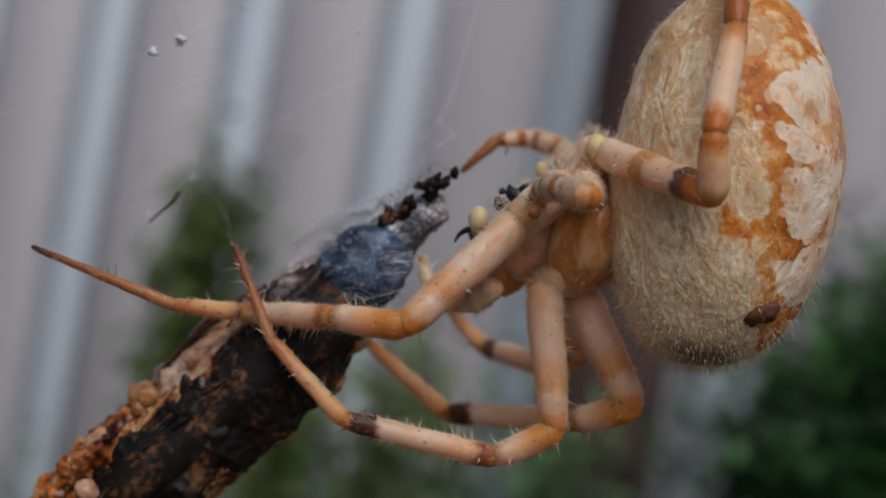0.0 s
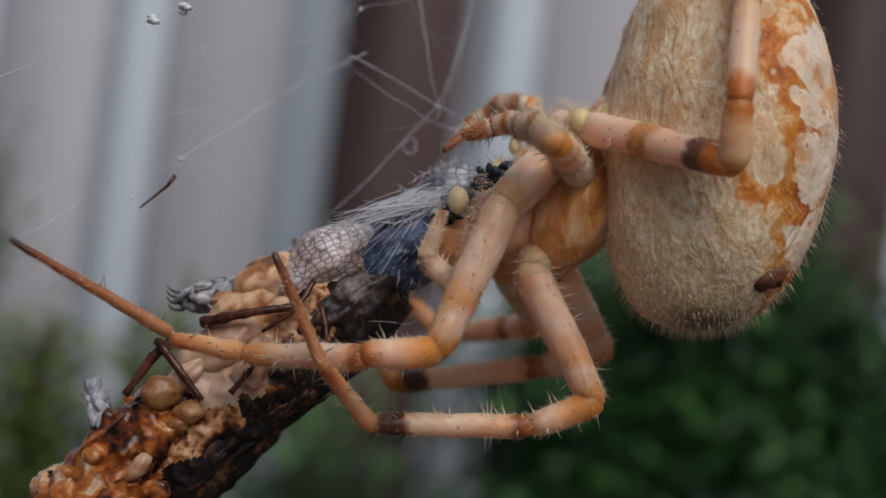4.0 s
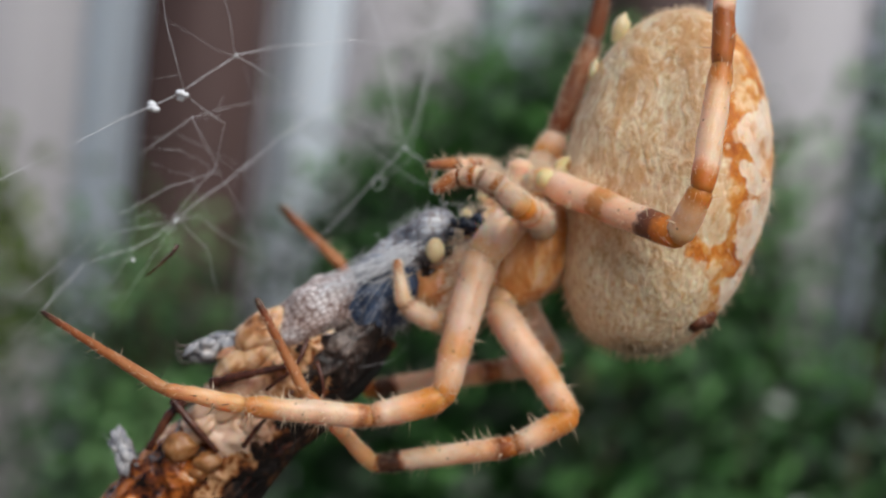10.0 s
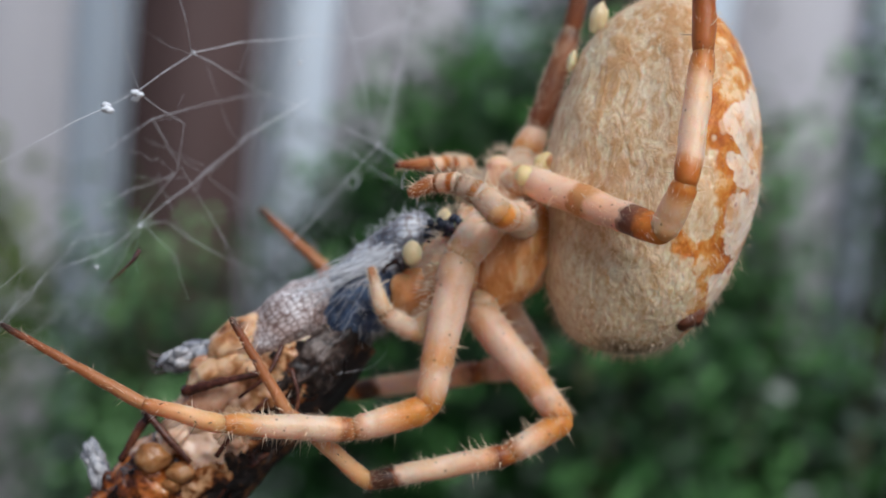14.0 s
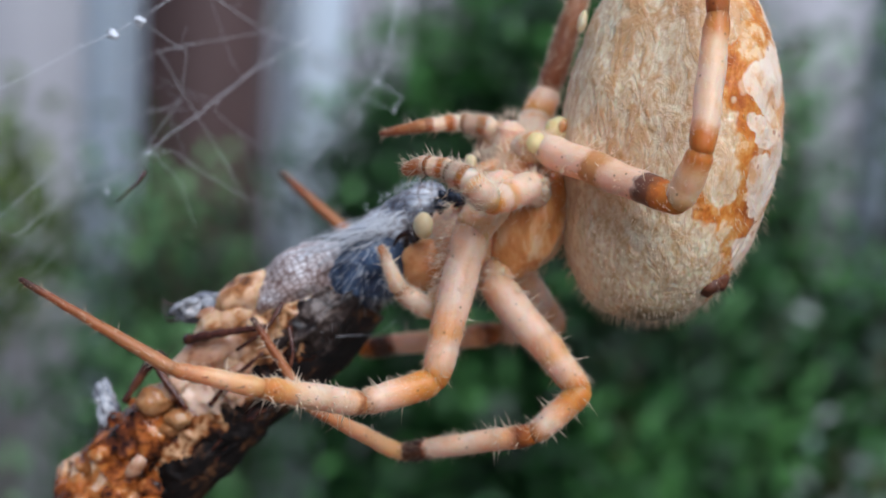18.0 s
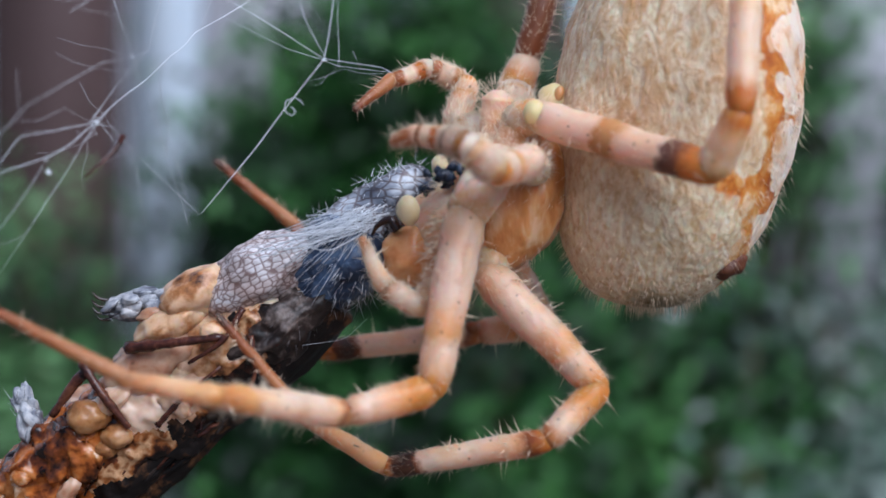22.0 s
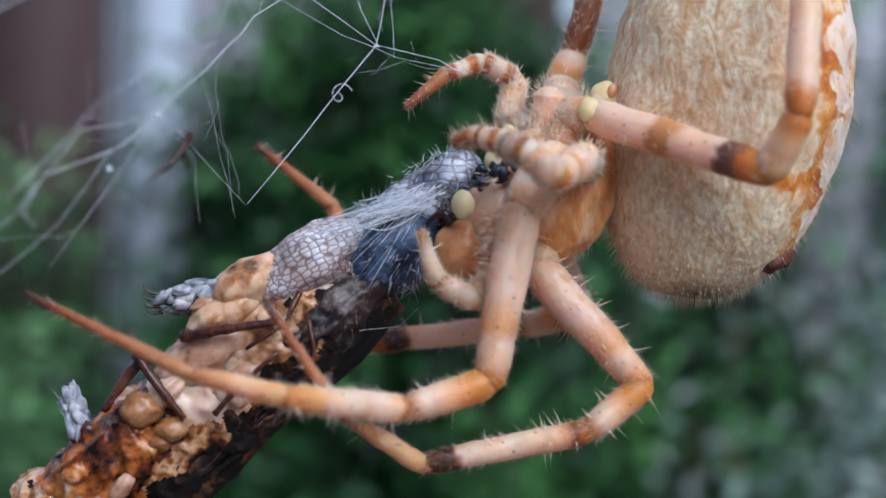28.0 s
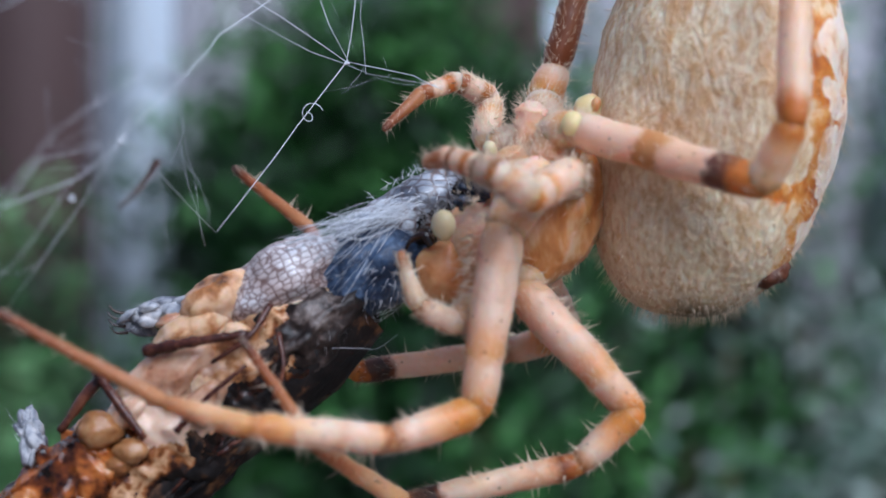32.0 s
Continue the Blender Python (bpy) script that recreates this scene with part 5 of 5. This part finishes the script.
    for i in range(54):
        k = random.uniform(0, 3.99)
        b = ends[int(k)].lerp(ends[int(k) + 1], k % 1) + Vector((random.uniform(-0.5, 0.5), random.uniform(-0.1, 0.1), random.uniform(-0.4, 0.3))) * MM
        a = mm((-1.89, -0.35, 0.07)).lerp(mm((-1.13, -0.30, 0.01)), random.random()) + Vector((random.uniform(-0.2, 0.2), random.uniform(-0.1, 0.1), random.uniform(-0.15, 0.15))) * MM
        b = a.lerp(b, random.choice((0.5, 0.75, 1.0)))
        m = (a + b) / 2 + Vector((random.uniform(-0.12, 0.12), -0.15, random.uniform(-0.12, 0.12))) * MM
        tube(bm, smooth_path([a, m, b], 3), [random.choice((0.004, 0.006, 0.010)) * MM] * 7, 4)
    for i in range(170):
        c = along(HEAD, TAIL, random.uniform(0.05, 0.22))
        a0, r = random.uniform(2.4, 5.2), random.uniform(1.75, 2.35)
        if (c - mm(HEAD)).length < 4 * MM:
            r *= 0.72
        p = [c + turn @ Vector((random.uniform(-0.3, 0.3) + 0.5 * j, math.cos(a0 + 0.35 * j) * r, math.sin(a0 + 0.35 * j) * r)) * MM for j in range(4)]
        tube(bm, smooth_path(p, 3), [random.choice((0.004, 0.006)) * MM] * 10, 4)
    tagged(part("silk_wrap", bm, M_SILK, PREY, "fine white silk strands"), kind="stuff")


prey()

# ---- the web ----
WEB = tagged(new("spider_web"), "torn orb web of fine white silk threads", "web")
WEB.matrix_basis = TILT


def thread(pts, r=0.016, sag=0.0, curl=0.0):
    q = [Vector(p) for p in pts]
    out = []
    for a, b in zip(q, q[1:]):
        n = max(2, int((b - a).length / 1.2))
        for i in range(n):
            t = i / n
            p = a.lerp(b, t)
            p.z -= sag * 4 * t * (1 - t)
            p += Vector((random.uniform(-1, 1), random.uniform(-1, 1), random.uniform(-1, 1))) * 0.05 * curl
            out.append(p)
    out.append(q[-1])
    bm = bmesh.new()
    tube(bm, [p * MM for p in out], [r * MM * random.uniform(0.8, 1.3) for _ in out], 5)
    part("thread", bm, M_SILK, WEB)


def web():
    main = [((-6.80, 5.50, -0.95), (-4.49, 5.60, 1.37), (-1.65, 5.10, 4.33), (-0.95, 5.20, 6.33), (-0.34, 5.20, 9.24), (0.39, 5.40, 12.19), (4.48, 8.00, 29.06)), ((-1.65, 5.10, 4.33), (-2.29, 5.40, 7.08), (-2.53, 5.40, 8.30), (-3.53, 5.80, 11.79), (-7.36, 9.00, 26.97)),
            ((-1.65, 5.10, 4.33), (-0.33, 3.00, 3.28), (-0.40, 1.00, 2.26)), ((-1.65, 5.10, 4.33), (-4.36, 4.00, 5.72), (-6.19, 3.40, 6.47), (-7.75, -1.50, 7.37), (-9.52, -2.80, 5.83), (-11.54, -3.40, 4.83), (-19.02, -6.00, 0.41)),
            ((-7.75, -1.50, 7.37), (-6.24, 0.00, 7.93), (-3.75, 2.00, 8.47), (-1.99, 4.00, 8.56), (0.39, 5.40, 10.00)), ((-13.92, 0.00, -0.59), (-12.04, 0.40, 0.02), (-10.58, 0.80, 1.14), (-7.86, 2.00, 3.56), (-6.61, 3.00, 4.68), (-4.36, 4.00, 6.19)),
            ((-13.92, 0.00, -0.59), (-12.77, 0.20, 0.68), (-10.80, 0.80, 1.14), (-8.87, 0.00, 3.10), (-8.26, -1.00, 4.76), (-9.52, -2.80, 5.83)), ((-13.92, 0.00, -0.59), (-14.72, -1.00, -1.70), (-14.64, -3.00, -2.31)), ((-10.58, 0.80, 1.14), (-9.91, 2.00, 1.39), (-8.94, 3.00, 0.49), (-6.80, 5.50, -0.95)),
            ((-7.86, 2.00, 3.56), (-8.15, 2.40, 3.01), (-7.58, 5.00, 2.20), (-7.23, 8.00, 1.81)), ((-6.19, 3.40, 6.47), (-8.08, 2.00, 5.85), (-9.75, 0.00, 5.18), (-11.26, -2.00, 3.60)), ((-3.75, 2.00, 8.47), (-5.21, 3.00, 10.27), (-7.34, 5.00, 15.48)),
            ((-9.52, -2.80, 5.83), (-9.78, -4.00, 8.10), (-10.13, -6.00, 12.39)), ((-0.34, 5.20, 9.24), (-0.58, 5.00, 7.51), (-0.94, 5.00, 5.82), (-1.52, 4.00, 3.58)), ((-7.75, -1.50, 7.37), (-8.34, -3.00, 11.17), (-8.78, -5.00, 16.62)),
            ((-1.99, 4.00, 8.56), (-4.28, 3.00, 7.70), (-6.19, 3.40, 6.47)), ((-6.61, 3.00, 4.68), (-5.23, 3.20, 7.27), (-3.42, 4.00, 9.98), (-2.03, 5.00, 13.07)), ((-12.04, 0.40, 0.02), (-13.53, 1.00, -1.77), (-15.85, 2.00, -3.40), (-20.02, 4.00, -5.67)),
            ((-10.58, 0.80, 1.14), (-12.42, 2.00, -1.35), (-13.59, 3.00, -2.77)), ((-8.87, 0.00, 3.10), (-10.42, -1.00, 2.39), (-12.73, -2.00, 0.86), (-15.36, -3.00, -1.63)), ((-9.75, 0.00, 5.18), (-8.77, 2.00, 2.76), (-7.92, 4.00, 0.50), (-7.34, 5.00, -1.43)),
            ((-5.29, 4.50, 5.87), (-3.32, 4.00, 4.38), (-1.86, 3.00, 3.38), (-0.33, 1.00, 2.33)), ((-14.10, 0.00, -0.81), (-15.52, 0.50, -2.15), (-17.19, 1.00, -3.75)), ((-10.61, 0.80, 1.38), (-9.38, 1.50, -0.01), (-9.17, 2.50, -1.82))]
    for i, pts in enumerate(main):
        thread(pts, 0.013 if i < 6 else 0.007, 0.03, 1.2)
    # short broken ends and cross threads
    for i in range(44):
        line = random.choice(main)
        k = random.randrange(min(4, len(line) - 1))
        q = Vector(line[k]).lerp(Vector(line[k + 1]), random.random())
        d = Vector((random.gauss(-0.4, 1), random.gauss(0, 0.8), random.gauss(-0.2, 0.8))).normalized()
        n = random.uniform(0.5, 4.0)
        thread([q, q + d * n * 0.5 + Vector((0, 0, random.uniform(-0.3, 0.3))), q + d * n + Vector((random.uniform(-0.5, 0.5), 0, random.uniform(-0.5, 0.5)))], 0.0032, 0.1, 2.0)
    bm = bmesh.new()
    tube(bm, [mm((-11.30, -1.00, -1.01)), mm((-10.78, -1.10, -0.62)), mm((-10.36, -1.00, -0.21)), mm((-10.09, -1.00, 0.19))], [0.03 * MM, 0.045 * MM, 0.07 * MM, 0.1 * MM], 8, wob=0.3)
    part("debris", bm, M_SHELL, WEB, "dark speck of plant debris caught in the web")
    # a small curl of loose thread
    c = Vector((-2.84, 5.70, 2.84))
    thread([c + Vector((0.35 * math.cos(a) * (1 - a / 14), 0.1 * a, 0.35 * math.sin(a) * (1 - a / 14))) for a in [0.5 * k for k in range(16)]], 0.014)
    for p, s in (((-9.52, -2.80, 5.70), 0.17), ((-10.61, -3.00, 5.25), 0.18), ((-1.65, 5.10, 4.33), 0.07), ((-7.75, -1.50, 7.37), 0.06), ((-10.58, 0.80, 1.14), 0.07), ((-12.13, 0.30, -0.42), 0.06), ((-4.43, 2.50, 7.45), 0.06), ((-2.01, 4.50, 10.20), 0.05)):
        bm = bmesh.new()
        for i in range(4):
            blob(bm, mm(p) + Vector((random.uniform(-1, 1), random.uniform(-1, 1), random.uniform(-1, 1))) * s * 0.8 * MM, (s * MM, s * MM * 0.7, s * MM * 0.6), 0.4, rings=6, sides=8)
        part("silk_tuft", bm, M_SILK, WEB, "white silk tuft")


web()

# ---- the place behind: fence, post, shrubs ----
def box(bm, lo, hi, bevel=0.002):
    got = bmesh.ops.create_cube(bm, size=1.0)["verts"]
    for v in got:
        v.co = Vector([lo[i] + (v.co[i] + 0.5) * (hi[i] - lo[i]) for i in range(3)])
    bmesh.ops.bevel(bm, geom=[e for e in bm.edges if e.verts[0] in got], offset=bevel, segments=2, affect="EDGES")


GROUND_Z = -0.75
bm = bmesh.new()
bmesh.ops.create_grid(bm, x_segments=60, y_segments=60, size=60.0)
for v in bm.verts:
    if v.co.length < 3:
        v.co.z += 0.02 * noise.noise(v.co * 2)
    v.co.z += GROUND_Z
ground = tagged(part("ground", bm, M_SOIL), "brown bare garden soil", "ground", kind="structure")

FENCE_Y = 0.60
fence = tagged(new("wall_fence"), "pale grey board fence with light blue battens", "fence", kind="structure")
fence.matrix_basis = pose(0, FENCE_Y, GROUND_Z)
PITCH = 0.097
for i in range(-14, 15):
    x = -0.113 + (i + 0.5) * PITCH + 0.037
    bm = bmesh.new()
    box(bm, (x - PITCH / 2 + 0.001, 0.0, -0.05), (x + PITCH / 2 - 0.001, 0.022, 1.75))
    part("board", bm, M_BOARD, fence)
    bm = bmesh.new()
    box(bm, (x + PITCH / 2 - 0.016, -0.009, -0.05), (x + PITCH / 2 + 0.015, -0.002, 1.75))
    part("batten", bm, M_BATTEN, fence)
bm = bmesh.new()
box(bm, (-0.024, -0.024, -0.3), (0.024, 0.024, 1.82), 0.004)
post = tagged(part("fence_post", bm, M_POST, None, "", pose(-0.115, 0.53, GROUND_Z)), "dark brown upright fence post", "post", "fence posts")
copy_thing(post, pose(0.083, 0.55, GROUND_Z))


def leaf(bm, base, d, n, length, width):
    """A small folded, pointed leaf."""
    d, n = d.normalized(), n.normalized()
    s = d.cross(n).normalized()
    mid = [base + d * length * t + n * length * (0.12 * math.sin(math.pi * t) - 0.1 * t) for t in (0, 0.35, 0.7, 1)]
    left = [mid[i] + s * width * k + n * width * 0.25 for i, k in ((1, 0.5), (2, 0.38))]
    right = [mid[i] - s * width * k + n * width * 0.25 for i, k in ((1, 0.5), (2, 0.38))]
    m = [bm.verts.new(p) for p in mid]
    l = [bm.verts.new(p) for p in left]
    r = [bm.verts.new(p) for p in right]
    for f in ((m[0], m[1], l[0]), (m[1], m[2], l[1], l[0]), (m[2], m[3], l[1]), (m[0], r[0], m[1]), (m[1], r[0], r[1], m[2]), (m[2], r[1], m[3])):
        bm.faces.new(f)


def shrub(x, y, top, spread, stems, leaves, length, material, label, lo=0.8, kind_name="shrub", scatter=0.02, thick=0.005):
    """A shrub from the ground: bending stems and a loose crown of leaves."""
    ob = tagged(new(kind_name), label, "plant")
    ob.matrix_basis = pose(x, y, GROUND_Z)
    h = top - GROUND_Z
    paths = []
    for i in range(stems):
        a = random.uniform(0, 2 * math.pi)
        k = random.uniform(0.3, 1.0)
        e = Vector((math.cos(a) * spread * k, math.sin(a) * spread * k * 0.6, h * random.uniform(0.9, 1.0)))
        m = Vector((e.x * 0.35 + random.uniform(-0.02, 0.02), e.y * 0.35, e.z * 0.5))
        p = smooth_path([(e.x * 0.06, e.y * 0.06, -0.02), m, e], 6)
        paths.append(p)
        bm = bmesh.new()
        tube(bm, p, [thick * (1 - 0.75 * j / len(p)) for j in range(len(p))], 7)
        part("stem", bm, M_STEM, ob)
    bm = bmesh.new()
    for i in range(leaves):
        p = random.choice(paths)
        s = random.uniform(lo, 1.0)
        j = min(int(s * (len(p) - 1)), len(p) - 2)
        base = p[j].lerp(p[j + 1], s * (len(p) - 1) - j) + Vector((random.gauss(0, scatter), random.gauss(0, scatter), random.gauss(0, scatter)))
        d = Vector((random.gauss(0, 1), random.gauss(-0.3, 1), random.gauss(0.25, 0.8)))
        n = Vector((random.gauss(0, 0.6), random.gauss(-0.4, 0.6), 1))
        leaf(bm, base, d, n, length * random.uniform(0.6, 1.25), length * random.uniform(0.35, 0.55))
    tagged(part("crown", bm, material, ob), kind="stuff")
    return ob


TALL = "dark green leafy shrub by the fence"
LOW = "low green leafy shrub at the fence's foot"
for x, y, top, spread, stems, leaves in ((-0.004, 0.45, 0.02, 0.024, 11, 560), (0.028, 0.43, 0.030, 0.030, 14, 1300), (0.09, 0.48, -0.01, 0.05, 12, 900), (0.15, 0.44, -0.070, 0.05, 9, 260), (0.30, 0.46, 0.09, 0.05, 12, 420), (0.38, 0.45, 0.02, 0.12, 8, 150)):
    # the darker leaf colour paints in shade among the nearer shrubs
    tagged(shrub(x, y, top, spread, stems, leaves * 15, 0.009, M_LEAF_SHADED if x < 0.16 else M_LEAF, TALL, 0.8), group="shrubs by the fence")
tagged(shrub(0.165, 0.47, 0.06, 0.045, 8, 1300, 0.009, M_LEAF, TALL, 0.93, scatter=0.012), group="shrubs by the fence")
for x, y, top, spread, stems, leaves in ((0.008, 0.42, -0.055, 0.030, 10, 700), (0.055, 0.39, -0.06, 0.05, 12, 900), (0.145, 0.42, -0.075, 0.06, 11, 300), (0.19, 0.38, -0.125, 0.07, 11, 420), (0.25, 0.40, -0.085, 0.07, 11, 420), (-0.35, 0.44, -0.16, 0.06, 9, 400), (-0.115, 0.46, -0.060, 0.030, 8, 330)):
    # leaf colour carries painted light on the right, painted shade in the middle
    tagged(shrub(x, y, top, spread, stems, leaves * 9, 0.009, M_LEAF_LIT if x > 0.17 else M_LEAF_SHADED if 0 < x < 0.15 else M_LEAF, LOW, 0.8), group="shrubs by the fence")
SPRIG = "slim upright green sprig before the fence"
shrub(-0.292, 0.47, 0.045, 0.014, 7, 1500, 0.010, M_LEAF_LIGHT, SPRIG, 0.84, "sprig", 0.010)
shrub(-0.182, 0.46, -0.040, 0.040, 5, 420, 0.012, M_LEAF_LIGHT, "loose olive green sprig before the fence", 0.94, "sprig", 0.010, 0.0015)
shrub(-0.235, 0.47, -0.03, 0.014, 6, 1000, 0.010, M_LEAF_LIGHT, SPRIG, 0.86, "sprig", 0.010)


# ---- motions ----
def chain(leg, built, poses):
    """Key the joints of a leg; poses: seconds and its joints in millimetres."""
    rows = [[] for _ in leg[1]]
    lens = [(mm(b) - mm(a)).length for a, b in zip(built, built[1:])]
    for t, joints in poses:
        p = mm(joints[0])
        for i, row in enumerate(rows):
            d = (mm(joints[i + 1]) - mm(joints[i])).normalized()
            row.append((t, aim(p, p + d)))
            p = p + d * lens[i]
    for seg, row in zip(leg[1], rows):
        walk(seg, row)


def rolled(angle):
    """The prey turned about its own length."""
    a = mm(HEAD)
    return Matrix.Translation(a) @ Matrix.Rotation(radians(angle), 4, (mm(TAIL) - a).normalized()) @ Matrix.Translation(-a)


def motions():
    chain(LEG_A, J_A, [(0, A_0), (0.5, A_0h5), (1, A_1), (2, A_2), (2.5, A_2h5), (3, A_3), (3.5, A_3h5), (5.5, A_5h5), (6, A_6), (7, A_7), (8, A_8), (10, J_A), (13, A_13), (16, A_16), (18, A_18), (19, A_19), (21, A_21), (23, A_23), (26, A_26), (29, A_29), (31, A_31), (32, A_31)])
    chain(LEG_B, J_B, [(0, B_0), (0.5, B_0h5), (1, B_1), (2, B_2), (2.5, B_2h5), (3, B_3), (3.5, B_3h5), (6, B_6), (10, J_B), (13, B_13), (19, B_19), (23, B_23), (26, B_26), (31, B_31), (32, B_31)])
    chain(LEG_C, J_C, [(0, C_0), (2, C_2), (6, J_C), (10, J_C), (19, C_19), (31, C_31), (32, C_31)])
    chain(LEG_F, J_F, [(0, F_0), (0.5, F_0h5), (1, F_1), (2, F_2), (3, F_3), (6, F_6), (10, F_10), (13, F_13), (16.5, F_16h5), (18.5, F_18h5), (19, F_19), (19.5, F_19h5), (26, J_F), (31, F_31), (32, F_31)])
    chain(LEG_G, J_G, [(0, G_0), (1, G_1), (2, G_2), (3, G_3), (6, G_6), (10, G_10), (13, G_13), (16.5, G_16h5), (19, G_19), (26, J_G), (31, G_31), (32, G_31)])
    chain(PALP, J_P, [(0, P_0), (1, P_1), (2, P_2), (3, P_3), (6, P_6), (10, J_P), (19, P_19), (31, P_31), (32, P_31)])
    chain(LEG_J, J_J, [(0, J_0), (2, J_2), (3.5, J_2), (6, J_6), (9, J_J), (32, J_J)])
    chain(LEG_D, J_D, [(0, J_D), (3.5, J_D), (4.5, [tuple((Vector(a) + Vector(b)) / 2) for a, b in zip(J_D, D_FOLD)]), (5.5, D_FOLD), (32, D_FOLD)])
    walk(ABDOMEN, [(t, pose(0.00851 + x * MM, 0.0007, 0.00287 + z * MM, 0, turn, 0)) for t, x, z, turn in (
        (0, -0.59, -0.40, -3.0), (1, -0.17, -0.33, 0.0), (2, -0.23, -0.15, -1.2), (3.5, -0.18, -0.1, -0.8), (6, 0.07, -0.02, 0.5), (9, 0.09, 0.05, 3.5), (12, 0.10, 0.05, 5.7),
        (18, 0.27, 0.05, 4.7), (24, 0.36, 0.14, 8.0), (31, 0.42, 0.28, 7.6), (32, 0.42, 0.28, 7.6))])
    walk(PREY, [
        (0, TILT @ pose(-0.00218, -0.00096, -0.00037, -6.5, -2.2, 3.7) @ rolled(55)),
        (0.5, TILT @ pose(-0.00132, 0.00158, 0.00087, -8.7, -1.6, 15.6) @ rolled(45)),
        (1, TILT @ pose(0.00043, -0.00105, 0.00036, -11.4, -4.7, 10.8) @ rolled(42)),
        (2, TILT @ pose(-0.00005, 0.00048, 0.00021, -2.1, -1.4, 12.9)),
        (3, TILT @ pose(0.00005, 0.00100, 0.00053, -10.3, -1.0, 15.4)),
        (3.5, TILT @ pose(-0.00006, 0.00071, 0.00034, -6.5, 2.4, 9.5)),
        (6, TILT @ pose(0.00018, -0.00081, -0.00003, -3.1, -2.1, 2.1)),
        (8, TILT @ pose(0.00011, -0.00087, 0.00010, -3.7, 0.1, 1.0)),
        (10, TILT @ pose(0.00004, -0.00027, 0.00002, 0.3, -0.0, -0.5)),
        (13, TILT @ pose(0.00001, 0.00021, 0.00005, -0.7, -0.5, -0.5)),
        (16, TILT @ pose(-0.00001, 0.00068, -0.00007, -5.6, 4.0, -7.7)),
        (17, TILT @ pose(-0.00003, 0.00071, -0.00003, -6.8, 2.9, -8.9)),
        (19, TILT @ pose(-0.00022, 0.00115, 0.00015, -7.5, 8.5, -12.6)),
        (20, TILT @ pose(0.00001, 0.00042, 0.00023, -10.3, 6.9, -10.8)),
        (23, TILT @ pose(-0.00004, 0.00056, -0.00045, 6.1, 11.3, -9.0)),
        (26, TILT @ pose(0.00008, 0.00058, -0.00041, 5.4, 10.6, -7.1)),
        (29, TILT @ pose(-0.00001, 0.00017, 0.00033, -9.6, 6.3, -8.7)),
        (32, TILT @ pose(0.00001, 0.00039, 0.00036, -12.8, 8.1, -10.2)),
    ])
    walk(WEB, [
        (0, TILT @ pose(-0.00227, -0.00042, 0.00064, 1.9, -1.8, 2.3)),
        (2, TILT @ pose(-0.00158, -0.00031, 0.00070, 1.3, -0.7, 1.9)),
        (3, TILT @ pose(-0.00057, -0.00014, 0.00070, 0.3, 0.9, 0.9)),
        (6, TILT @ pose(-0.00025, 0.00003, -0.00006, -0.4, 0.1, 1.6)),
        (8, TILT @ pose(-0.00006, 0.00001, -0.00001, 0.5, -1.0, 0.7)),
        (10, TILT @ pose(-0.00006, 0.00006, -0.00004, 0.5, 0.2, -0.7)),
        (13, TILT @ pose(-0.00016, -0.00014, -0.00000, 0.2, -0.1, -1.9)),
        (19, TILT @ pose(-0.00121, 0.00391, 0.00252, -8.3, 0.5, -4.9)),
        (23, TILT @ pose(0.00126, -0.00045, 0.00225, -13.1, 0.7, 21.0)),
        (26, TILT @ pose(0.00099, -0.00117, 0.00203, -10.0, 1.8, 18.3)),
        (31, TILT @ pose(0.00097, -0.00127, 0.00204, -9.1, 0.7, 20.5)),
        (32, TILT @ pose(0.00097, -0.00127, 0.00204, -9.1, 0.7, 20.5)),
    ])


motions()
